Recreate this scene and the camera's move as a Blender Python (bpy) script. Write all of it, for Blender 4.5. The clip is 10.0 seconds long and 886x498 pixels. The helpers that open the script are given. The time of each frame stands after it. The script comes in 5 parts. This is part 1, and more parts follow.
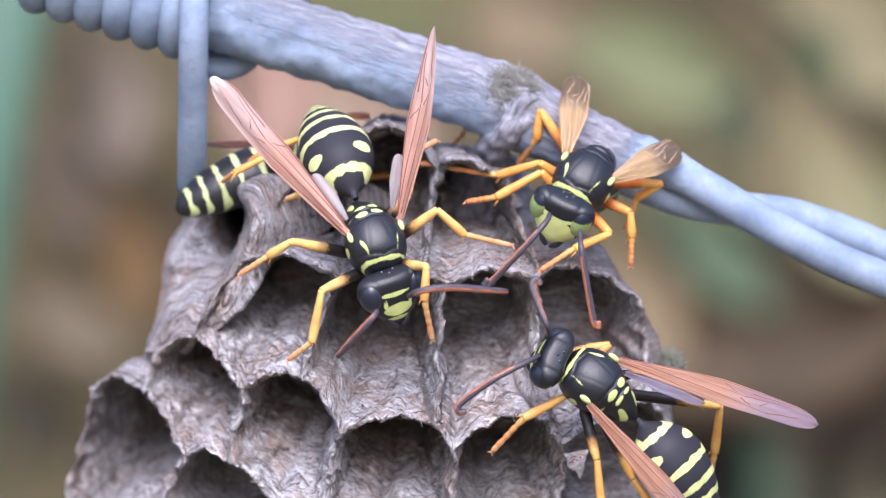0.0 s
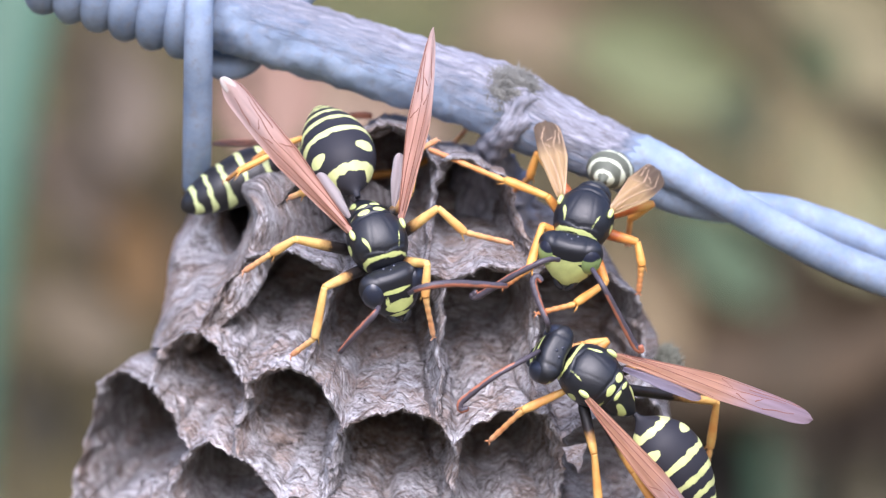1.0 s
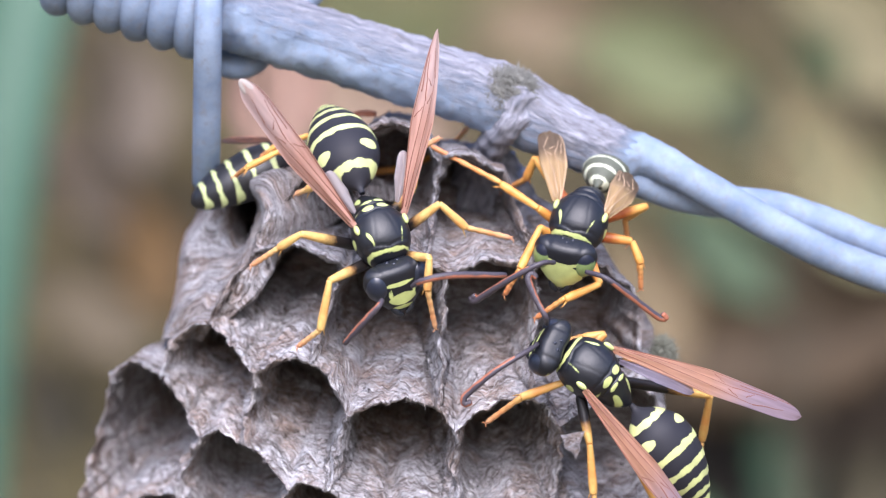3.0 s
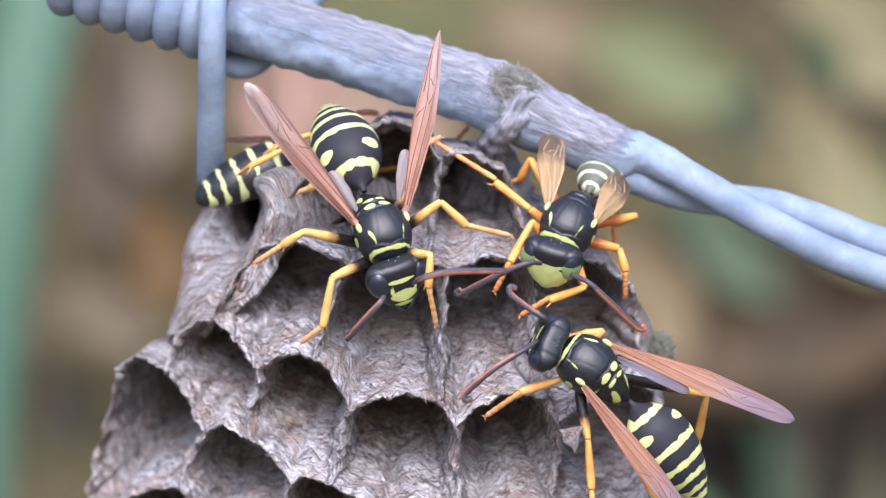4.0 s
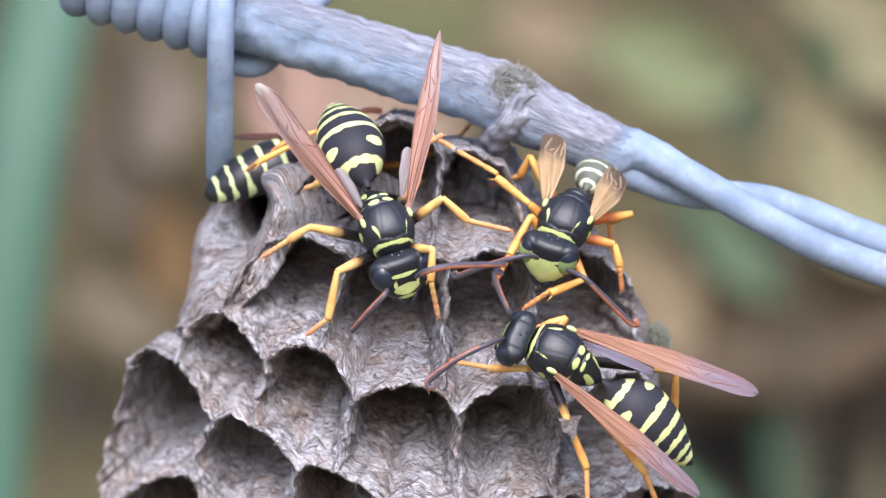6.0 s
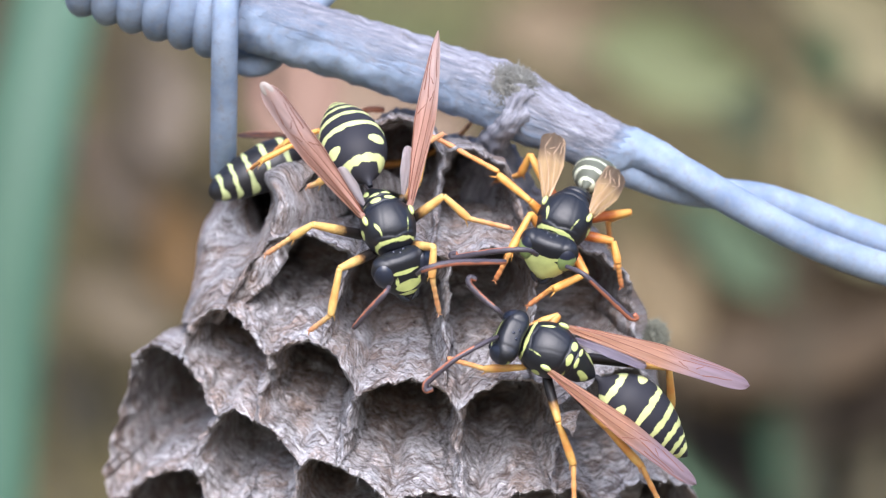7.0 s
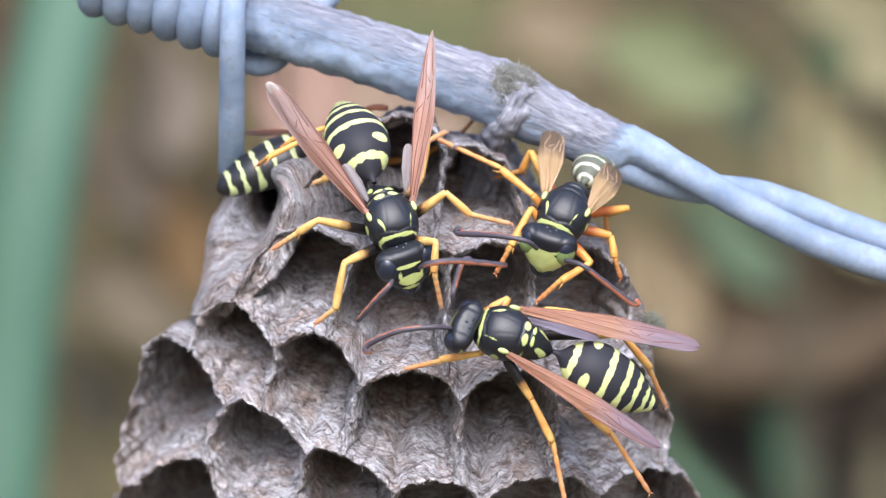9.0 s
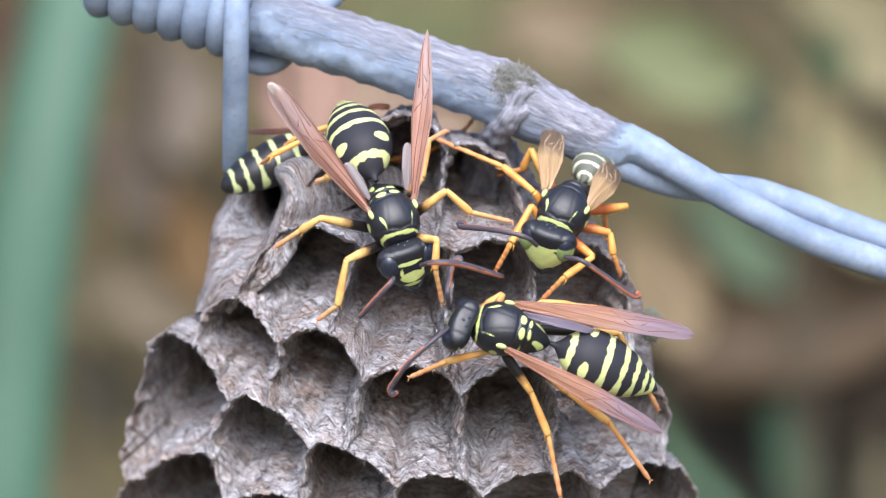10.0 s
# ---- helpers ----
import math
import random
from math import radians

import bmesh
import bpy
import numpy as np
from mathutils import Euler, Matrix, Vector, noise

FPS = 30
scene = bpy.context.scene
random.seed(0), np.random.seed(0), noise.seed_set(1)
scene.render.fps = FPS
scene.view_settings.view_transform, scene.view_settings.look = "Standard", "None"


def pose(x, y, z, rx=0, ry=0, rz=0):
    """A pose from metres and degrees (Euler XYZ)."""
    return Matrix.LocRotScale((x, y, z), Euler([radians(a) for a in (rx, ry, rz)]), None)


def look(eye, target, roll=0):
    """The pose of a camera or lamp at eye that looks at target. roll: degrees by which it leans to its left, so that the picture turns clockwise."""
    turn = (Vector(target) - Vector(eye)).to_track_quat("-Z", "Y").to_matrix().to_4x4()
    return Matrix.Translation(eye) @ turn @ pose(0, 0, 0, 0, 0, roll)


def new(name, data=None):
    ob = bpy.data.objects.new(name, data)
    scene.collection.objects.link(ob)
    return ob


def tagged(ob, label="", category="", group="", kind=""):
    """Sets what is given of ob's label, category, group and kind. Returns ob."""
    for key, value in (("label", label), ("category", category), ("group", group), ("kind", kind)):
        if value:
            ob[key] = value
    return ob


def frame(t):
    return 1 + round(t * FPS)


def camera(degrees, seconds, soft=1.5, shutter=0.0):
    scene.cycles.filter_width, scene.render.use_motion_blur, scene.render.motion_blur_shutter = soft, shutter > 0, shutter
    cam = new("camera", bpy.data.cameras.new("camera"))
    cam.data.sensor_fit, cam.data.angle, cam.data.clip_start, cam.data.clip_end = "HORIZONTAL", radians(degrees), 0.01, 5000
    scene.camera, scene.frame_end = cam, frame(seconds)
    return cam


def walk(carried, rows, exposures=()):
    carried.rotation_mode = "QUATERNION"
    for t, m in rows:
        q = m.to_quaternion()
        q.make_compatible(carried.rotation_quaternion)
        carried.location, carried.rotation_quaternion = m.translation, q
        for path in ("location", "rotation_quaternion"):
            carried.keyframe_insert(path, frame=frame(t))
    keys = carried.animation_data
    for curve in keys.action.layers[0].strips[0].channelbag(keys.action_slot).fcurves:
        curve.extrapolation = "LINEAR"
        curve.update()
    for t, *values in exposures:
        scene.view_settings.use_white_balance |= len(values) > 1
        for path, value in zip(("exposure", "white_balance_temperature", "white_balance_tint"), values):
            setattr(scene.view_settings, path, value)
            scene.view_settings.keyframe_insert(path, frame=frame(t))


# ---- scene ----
cam = camera(8, 10.0, soft=1.25)
walk(cam, [
    (0.0, pose(-0.00359, -0.36041, 0.60177, 90, 0, -0.6721)),
    (1.0, pose(-0.00320, -0.36640, 0.60161, 90, 0, -0.5919)),
    (2.5, pose(-0.00264, -0.37500, 0.60134, 90, 0, -0.4791)),
    (3.5, pose(-0.00227, -0.38054, 0.60117, 90, 0, -0.4081)),
    (5.0, pose(-0.00174, -0.38866, 0.60090, 90, 0, -0.3068)),
    (6.5, pose(-0.00122, -0.39666, 0.60063, 90, 0, -0.2105)),
    (8.0, pose(-0.00070, -0.40462, 0.60036, 90, 0, -0.1182)),
    (9.0, pose(-0.00035, -0.40993, 0.60018, 90, 0, -0.0585)),
    (10.0, pose(0.0, -0.41525, 0.60000, 90, 0, 0.0)),
], [(0.0, 1.13, 5620, 20.5), (10.0, 1.13, 5720, 13)])
cam.data.dof.use_dof = True
cam.data.dof.aperture_fstop = 35.0

# ---- light: bright overcast day, soft light from above ----
world = bpy.data.worlds.new("overcast_sky")
scene.world = world
world.use_nodes = True
wn = world.node_tree
sky = wn.nodes.new("ShaderNodeTexSky")
sky.sky_type = "NISHITA"
sky.sun_disc = False
sky.sun_elevation = radians(43)
sky.sun_rotation = radians(180)
sky.dust_density = 4.0
wn.links.new(sky.outputs[0], wn.nodes["Background"].inputs[0])
wn.nodes["Background"].inputs[1].default_value = 0.15
sun = new("sun", bpy.data.lights.new("sun", "SUN"))
sun.data.energy = 1.75
sun.data.angle = radians(50)
sun.data.color = (1.0, 0.96, 0.9)
sun.matrix_world = look((0.0, -1.75, 2.2), (0, 0, 0.6))

BASE = Vector((0, 0, 0.6))


# ---- helpers for meshes (lengths in millimetres) ----
def mesh_from(name, verts, faces, attrs=None, smooth=True):
    me = bpy.data.meshes.new(name)
    me.from_pydata([(v[0] * 0.001, v[1] * 0.001, v[2] * 0.001) for v in verts], [], faces)
    if smooth:
        me.polygons.foreach_set("use_smooth", [True] * len(me.polygons))
    for key, vals in (attrs or {}).items():
        if hasattr(vals[0], "__len__"):
            at = me.attributes.new(key, "FLOAT_VECTOR", "POINT")
            at.data.foreach_set("vector", np.array(vals, dtype=np.float32).ravel())
        else:
            at = me.attributes.new(key, "FLOAT", "POINT")
            at.data.foreach_set("value", np.array(vals, dtype=np.float32))
    me.update()
    return me


def part(name, me, material, parent, label="", m=None):
    ob = new(name, me)
    if not me.materials:
        me.materials.append(material)
    ob.parent = parent
    if m is not None:
        ob.matrix_basis = m
    if label:
        tagged(ob, label)
    return ob


def thing(name, at, label, category, group="", kind=""):
    ob = new(name)
    ob.matrix_basis = at if isinstance(at, Matrix) else Matrix.Translation(at)
    ob.empty_display_size = 0.002
    return tagged(ob, label, category, group, kind)


def ring_faces(rows, n, closed=True, base=0):
    out = []
    m = n if closed else n - 1
    for a in range(rows - 1):
        for b in range(m):
            c = (b + 1) % n
            out.append((base + a * n + b, base + a * n + c, base + (a + 1) * n + c, base + (a + 1) * n + b))
    return out


def spline(points, steps):
    """Catmull-Rom through the points."""
    p = [Vector(q) for q in points]
    p = [2 * p[0] - p[1]] + p + [2 * p[-1] - p[-2]]
    out = []
    for k in range(1, len(p) - 2):
        for s in range(steps):
            u = s / steps
            a, b, c, d = p[k - 1], p[k], p[k + 1], p[k + 2]
            out.append(0.5 * (2 * b + (c - a) * u + (2 * a - 5 * b + 4 * c - d) * u * u + (3 * b - a - 3 * c + d) * u ** 3))
    out.append(p[-2])
    return out


def tube(points, radius, n=12, flat=1.0, rough=0.0, seed=0.0, freq=1.0):
    """A closed tube round a line of points; radius is a number or a function of 0..1. Returns verts, faces, along."""
    verts, along = [], []
    pts = [Vector(q) for q in points]
    up = Vector((0.13, -0.9, 0.4))
    count = len(pts)
    for k, p in enumerate(pts):
        tan = (pts[min(k + 1, count - 1)] - pts[max(k - 1, 0)]).normalized()
        side = tan.cross(up).normalized()
        up = side.cross(tan).normalized()
        u = k / (count - 1)
        r = radius(u) if callable(radius) else radius
        for b in range(n):
            a = 2 * math.pi * b / n
            d = side * math.cos(a) + up * math.sin(a) * flat
            rr = r
            if rough:
                q = (p + d * r) * freq
                rr = r * (1 + rough * noise.fractal(q + Vector((seed, 0, 0)), 0.9, 2.0, 4))
            verts.append(p + d * rr)
            along.append(u)
    faces = ring_faces(count, n)
    verts += [pts[0], pts[-1]]
    along += [0.0, 1.0]
    e = len(verts)
    for b in range(n):
        c = (b + 1) % n
        faces.append((e - 2, c, b))
        faces.append((e - 1, (count - 1) * n + b, (count - 1) * n + c))
    return verts, faces, along


def ellipsoid(cx, cy, cz, rx, ry, rz, n=24, m=16):
    verts = []
    for a in range(m + 1):
        th = math.pi * a / m
        for b in range(n):
            ph = 2 * math.pi * b / n
            verts.append(Vector((cx + rx * math.sin(th) * math.cos(ph), cy + ry * math.sin(th) * math.sin(ph), cz + rz * math.cos(th))))
    return verts, ring_faces(m + 1, n)


# ---- materials ----
class Nodes:
    def __init__(self, name):
        self.mat = bpy.data.materials.new(name)
        self.mat.use_nodes = True
        self.t = self.mat.node_tree
        self.bsdf = self.t.nodes["Principled BSDF"]

    def node(self, kind, **props):
        n = self.t.nodes.new(kind)
        for k, v in props.items():
            if k == "blend_type":
                n.blend_type = v
            elif k == "data_type":
                n.data_type = v
            elif k == "operation":
                n.operation = v
            elif k == "attribute_name":
                n.attribute_name = v
        return n

    def link(self, a, b):
        self.t.links.new(a, b)

    def attr(self, name):
        return self.node("ShaderNodeAttribute", attribute_name=name)

    def noise(self, vec, scale, detail=4.0, rough=0.6, distort=0.0):
        n = self.node("ShaderNodeTexNoise")
        n.inputs["Scale"].default_value = scale
        n.inputs["Detail"].default_value = detail
        n.inputs["Roughness"].default_value = rough
        n.inputs["Distortion"].default_value = distort
        if vec is not None:
            self.link(vec, n.inputs["Vector"])
        return n.outputs["Fac"]

    def ramp(self, fac, stops):
        n = self.node("ShaderNodeValToRGB")
        el = n.color_ramp.elements
        while len(el) < len(stops):
            el.new(0.5)
        for e, (p, c) in zip(el, stops):
            e.position = p
            e.color = (*c, 1) if len(c) == 3 else c
        self.link(fac, n.inputs["Fac"])
        return n.outputs["Color"]

    def mix(self, fac, a, b, blend="MIX"):
        n = self.node("ShaderNodeMix", data_type="RGBA", blend_type=blend)
        for sock, v in ((n.inputs[0], fac), (n.inputs[6], a), (n.inputs[7], b)):
            if isinstance(v, (int, float)):
                sock.default_value = v
            elif isinstance(v, tuple):
                sock.default_value = (*v, 1)
            else:
                self.link(v, sock)
        return n.outputs[2]

    def math(self, op, a, b=0.0):
        n = self.node("ShaderNodeMath", operation=op)
        for sock, v in zip(n.inputs, (a, b)):
            if isinstance(v, (int, float)):
                sock.default_value = v
            else:
                self.link(v, sock)
        return n.outputs[0]

    def scaled(self, vec, s):
        n = self.node("ShaderNodeMapping")
        n.inputs["Scale"].default_value = s
        self.link(vec, n.inputs["Vector"])
        return n.outputs[0]

    def coords(self):
        return self.node("ShaderNodeTexCoord").outputs["Object"]

    def bump(self, height, strength, dist):
        n = self.node("ShaderNodeBump")
        n.inputs["Strength"].default_value = strength
        n.inputs["Distance"].default_value = dist
        self.link(height, n.inputs["Height"])
        self.link(n.outputs[0], self.bsdf.inputs["Normal"])

    def set(self, color=None, rough=None, metal=None, spec=None, alpha=None, trans=None, coat=None, sheen=None):
        for key, v in (("Base Color", color), ("Roughness", rough), ("Metallic", metal), ("Specular IOR Level", spec), ("Alpha", alpha),
                       ("Transmission Weight", trans), ("Coat Weight", coat), ("Sheen Weight", sheen)):
            if v is None:
                continue
            sock = self.bsdf.inputs[key]
            if isinstance(v, (int, float)):
                sock.default_value = v
            elif isinstance(v, tuple):
                sock.default_value = (*v, 1)
            else:
                self.link(v, sock)
        return self.mat


def paper_material():
    n = Nodes("nest_paper")
    f = n.attr("fibre").outputs["Vector"]
    co = n.scaled(n.coords(), (1000, 1000, 1000))

    def strands(turn, stretch, scale, lo, hi):
        m = n.node("ShaderNodeMapping")
        m.inputs["Rotation"].default_value = (0, 0, turn)
        n.link(f, m.inputs["Vector"])
        return n.ramp(n.noise(n.scaled(m.outputs[0], (stretch * 0.5, 7.0, 1)), scale, 3.0, 0.6, 0.1), [(lo, (0, 0, 0)), (hi, (1, 1, 1))])
    light = n.math("MAXIMUM", strands(0.0, 0.8, 1.2, 0.52, 0.66), n.math("MAXIMUM", strands(0.5, 0.9, 1.0, 0.55, 0.68), strands(-0.45, 0.9, 1.4, 0.55, 0.69)))
    dark = n.math("MAXIMUM", strands(0.35, 0.9, 1.3, 0.55, 0.66), strands(-0.2, 0.7, 1.0, 0.56, 0.67))
    body = n.noise(n.scaled(f, (0.35, 3.2, 1)), 1.0, 5, 0.7, 0.0)
    speck = n.noise(co, 3.2, 4, 0.7)
    patches = n.noise(co, 0.2, 5, 0.62)
    col = n.ramp(body, [(0.32, (0.175, 0.148, 0.138)), (0.46, (0.325, 0.292, 0.285)), (0.56, (0.425, 0.397, 0.395)), (0.68, (0.54, 0.52, 0.53))])
    streaks = n.noise(n.scaled(f, (0.35, 1.1, 1)), 0.8, 5, 0.65)
    brown = n.ramp(n.math("ADD", n.math("MULTIPLY", patches, 0.5), n.math("MULTIPLY", streaks, 0.5)), [(0.46, (0, 0, 0)), (0.58, (1, 1, 1))])
    col = n.mix(n.math("MULTIPLY", brown, 0.85), col, n.mix(body, (0.10, 0.052, 0.032), (0.44, 0.33, 0.265)))
    col = n.mix(n.math("MULTIPLY", light, 0.62), col, (0.68, 0.64, 0.63))
    col = n.mix(n.math("MULTIPLY", dark, 0.75), col, (0.085, 0.056, 0.042))
    col = n.mix(0.9, col, n.ramp(speck, [(0.33, (0.52, 0.49, 0.47)), (0.5, (0.92, 0.91, 0.9)), (0.66, (1.0, 1.0, 1.0))]), "MULTIPLY")
    stain = n.noise(n.scaled(f, (0.22, 0.75, 1)), 1.0, 6, 0.68)
    col = n.mix(n.ramp(stain, [(0.56, (0, 0, 0)), (0.7, (0.8, 0.8, 0.8))]), col, (0.085, 0.05, 0.036))
    pits = n.noise(co, 1.5, 5, 0.7)
    col = n.mix(n.ramp(pits, [(0.32, (0.9, 0.9, 0.9)), (0.385, (0, 0, 0))]), col, (0.05, 0.036, 0.03))
    col = n.mix(1.0, col, (1.22, 1.29, 1.36), "MULTIPLY")
    h = n.math("SUBTRACT", n.math("ADD", n.math("MULTIPLY", light, 0.5), n.math("ADD", n.math("MULTIPLY", body, 0.6), n.math("MULTIPLY", speck, 0.5))), n.math("MULTIPLY", dark, 0.6))
    n.bump(h, 0.9, 0.0003)
    return n.set(color=col, rough=1.0, spec=0.03)


def zinc_colour(n, co):
    big = n.noise(co, 0.3, 5, 0.65)
    small = n.noise(co, 2.2, 5, 0.7)
    col = n.ramp(big, [(0.3, (0.145, 0.195, 0.285)), (0.5, (0.218, 0.278, 0.375)), (0.7, (0.28, 0.345, 0.45))])
    col = n.mix(n.ramp(small, [(0.5, (0, 0, 0)), (0.72, (0.75, 0.75, 0.75))]), col, (0.20, 0.205, 0.225))
    return col, small


def zinc_material():
    n = Nodes("galvanised_wire")
    col, small = zinc_colour(n, n.scaled(n.coords(), (1000, 1000, 1000)))
    n.bump(small, 0.3, 0.00012)
    return n.set(color=col, rough=0.72, metal=0.1, spec=0.3)


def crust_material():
    """Fibrous crust colour towards the top, zinc colour towards the bottom."""
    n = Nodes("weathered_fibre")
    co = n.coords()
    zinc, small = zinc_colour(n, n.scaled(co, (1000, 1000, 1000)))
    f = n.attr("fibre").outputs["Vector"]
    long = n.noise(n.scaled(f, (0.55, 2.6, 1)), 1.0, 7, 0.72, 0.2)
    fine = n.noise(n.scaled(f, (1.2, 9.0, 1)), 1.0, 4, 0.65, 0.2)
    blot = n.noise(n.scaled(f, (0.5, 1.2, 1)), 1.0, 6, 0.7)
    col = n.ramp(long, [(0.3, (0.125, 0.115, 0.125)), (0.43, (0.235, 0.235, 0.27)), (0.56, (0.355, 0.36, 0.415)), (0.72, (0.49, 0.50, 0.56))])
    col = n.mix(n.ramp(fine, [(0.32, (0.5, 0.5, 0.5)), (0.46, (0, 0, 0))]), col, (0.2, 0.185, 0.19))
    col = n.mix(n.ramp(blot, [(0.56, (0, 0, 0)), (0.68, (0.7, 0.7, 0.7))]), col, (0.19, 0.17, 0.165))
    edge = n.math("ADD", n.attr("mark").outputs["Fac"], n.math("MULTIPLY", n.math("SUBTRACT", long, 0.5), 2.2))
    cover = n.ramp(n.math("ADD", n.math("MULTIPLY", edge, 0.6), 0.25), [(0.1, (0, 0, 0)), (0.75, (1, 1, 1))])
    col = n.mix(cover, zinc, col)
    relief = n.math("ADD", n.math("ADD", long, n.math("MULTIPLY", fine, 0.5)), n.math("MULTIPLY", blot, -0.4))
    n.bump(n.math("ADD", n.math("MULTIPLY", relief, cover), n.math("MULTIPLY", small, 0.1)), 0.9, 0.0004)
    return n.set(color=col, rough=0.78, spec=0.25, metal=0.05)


def marked_material(name, dark, light, rough=0.5, spec=0.24):
    """Chitin, dark with markings where the attribute is above zero."""
    n = Nodes(name)
    mark = n.attr("mark").outputs["Fac"]
    co = n.scaled(n.coords(), (1000, 1000, 1000))
    grain = n.noise(co, 9.0, 3, 0.6)
    big = n.noise(co, 1.2, 3, 0.5)
    edge = n.math("ADD", mark, n.math("MULTIPLY", n.math("SUBTRACT", n.noise(co, 1.5, 3, 0.6), 0.5), 0.4))
    fac = n.ramp(n.math("ADD", n.math("MULTIPLY", edge, 2.5), 0.5), [(0.42, (0, 0, 0)), (0.58, (1, 1, 1))])
    y = n.mix(n.ramp(big, [(0.35, (0, 0, 0)), (0.7, (1, 1, 1))]), light, tuple(c * 0.78 for c in light))
    col = n.mix(fac, n.mix(grain, dark, tuple(c * 1.35 + 0.001 for c in dark)), y)
    n.bump(grain, 0.12, 0.00008)
    return n.set(color=col, rough=n.ramp(grain, [(0.3, (rough - 0.06,) * 3), (0.7, (rough + 0.08,) * 3)]), spec=spec)


def leg_material(name, base, mid, tip, until=0.2):
    n = Nodes(name)
    u = n.attr("mark").outputs["Fac"]
    co = n.scaled(n.coords(), (1000, 1000, 1000))
    g = n.noise(co, 3.0, 3, 0.6)
    col = n.ramp(n.math("ADD", u, n.math("MULTIPLY", n.math("SUBTRACT", g, 0.5), 0.1)), [(0.0, base), (until, base), (until + 0.12, mid), (0.8, mid), (1.0, tip)])
    col = n.mix(n.ramp(n.noise(co, 0.9, 4, 0.65), [(0.4, (0, 0, 0)), (0.65, (0.8, 0.8, 0.8))]), col, n.mix(1.0, col, (0.92, 0.62, 0.5), "MULTIPLY"))
    n.bump(g, 0.3, 0.00015)
    return n.set(color=col, rough=0.45, spec=0.4)


def wing_material(name, root, tip, alpha):
    n = Nodes(name)
    u = n.attr("mark").outputs["Fac"]
    f = n.attr("fibre").outputs["Vector"]
    streak = n.noise(n.scaled(f, (0.16, 1.1, 1)), 1.2, 4, 0.55, 0.5)
    col = n.ramp(u, [(0.0, root), (0.5, root), (0.72, tip), (1.0, tip)])
    col = n.mix(0.6, col, n.ramp(streak, [(0.34, (0.62, 0.54, 0.52)), (0.5, (0.9, 0.88, 0.88)), (0.64, (1.12, 1.12, 1.12))]), "MULTIPLY")
    n.bump(streak, 0.5, 0.0002)
    n.set(color=col, rough=0.36, spec=0.5, alpha=alpha)
    glow = n.node("ShaderNodeBsdfTranslucent")
    n.link(col, glow.inputs["Color"])
    both = n.node("ShaderNodeMixShader")
    both.inputs[0].default_value = 0.5
    n.link(n.bsdf.outputs[0], both.inputs[1])
    n.link(glow.outputs[0], both.inputs[2])
    n.link(both.outputs[0], n.t.nodes["Material Output"].inputs["Surface"])
    return n.mat


def plain(name, col, rough=0.5, var=0.25, scale=200.0, spec=0.4):
    n = Nodes(name)
    g = n.noise(n.coords(), scale, 4, 0.6)
    c = n.mix(g, tuple(v * (1 - var) for v in col), tuple(min(1, v * (1 + var)) for v in col))
    return n.set(color=c, rough=rough, spec=spec)


PAPER, ZINC, CRUST = paper_material(), zinc_material(), crust_material()
BLACK = (0.0065, 0.0075, 0.011)
YELLOW = (0.57, 0.64, 0.23)
CHITIN = marked_material("black_chitin_yellow_marks", BLACK, YELLOW, 0.4, 0.5)
ABDOMEN = marked_material("banded_abdomen", (0.019, 0.0188, 0.024), (0.60, 0.64, 0.27), 0.55)
ABDOMEN_DARK = marked_material("glossy_banded_abdomen", (0.010, 0.010, 0.012), (0.50, 0.56, 0.26), 0.4, 0.45)
ABDOMEN_PALE = marked_material("pale_banded_abdomen", (0.085, 0.092, 0.07), (0.62, 0.66, 0.50), 0.5)
EYE = plain("compound_eye", (0.014, 0.018, 0.032), 0.28, 0.3, 4000, 0.6)
LEG_YELLOW = leg_material("leg_black_to_yellow", (0.012, 0.011, 0.011), (0.68, 0.46, 0.15), (0.60, 0.34, 0.19))
LEG_DARK = leg_material("leg_black_to_orange", (0.012, 0.011, 0.011), (0.63, 0.39, 0.11), (0.58, 0.30, 0.15), 0.25)
LEG_ORANGE = leg_material("leg_orange", (0.42, 0.13, 0.025), (0.64, 0.35, 0.08), (0.58, 0.27, 0.12))
ANT = marked_material("antenna_dark_orange_below", (0.05, 0.042, 0.052), (0.34, 0.125, 0.07), 0.42, 0.4)
WING = wing_material("tawny_wing", (0.62, 0.37, 0.25), (0.40, 0.31, 0.36), 0.74)
# rosy, and lighter than WING to stand in for missing front light
WING_ROSE_LIT = wing_material("rosy_wing_lit", (0.80, 0.52, 0.42), (0.72, 0.56, 0.52), 0.8)
WING_PALE = wing_material("amber_wing", (0.72, 0.54, 0.30), (0.28, 0.21, 0.14), 0.62)
HIND_VIOLET = wing_material("violet_hindwing", (0.42, 0.38, 0.48), (0.40, 0.36, 0.46), 0.5)
WING_DARK = wing_material("dark_brown_wing", (0.17, 0.10, 0.075), (0.13, 0.08, 0.07), 0.9)
HIND_PALE = wing_material("pale_hindwing", (0.74, 0.68, 0.68), (0.70, 0.64, 0.65), 0.6)
FRAYED = plain("frayed_membrane", (0.46, 0.41, 0.38), 0.7)
VEIN_PALE = plain("wing_vein_tan", (0.50, 0.35, 0.22), 0.4)
VEIN = plain("wing_vein", (0.24, 0.095, 0.06), 0.35)


# ---- paper nest: a domed comb of open cells that face the viewer and a little downward ----
def dome(x, z):
    dx, dz = x + 0.9, z + 7.4
    return -6.0 + dx * dx / 30 + dz * dz / 52


def comb(x, z):
    """Place on the comb's domed face."""
    y = dome(x, z)
    return Vector((x * (1 + y / 415), y, z * (1 + y / 415)))


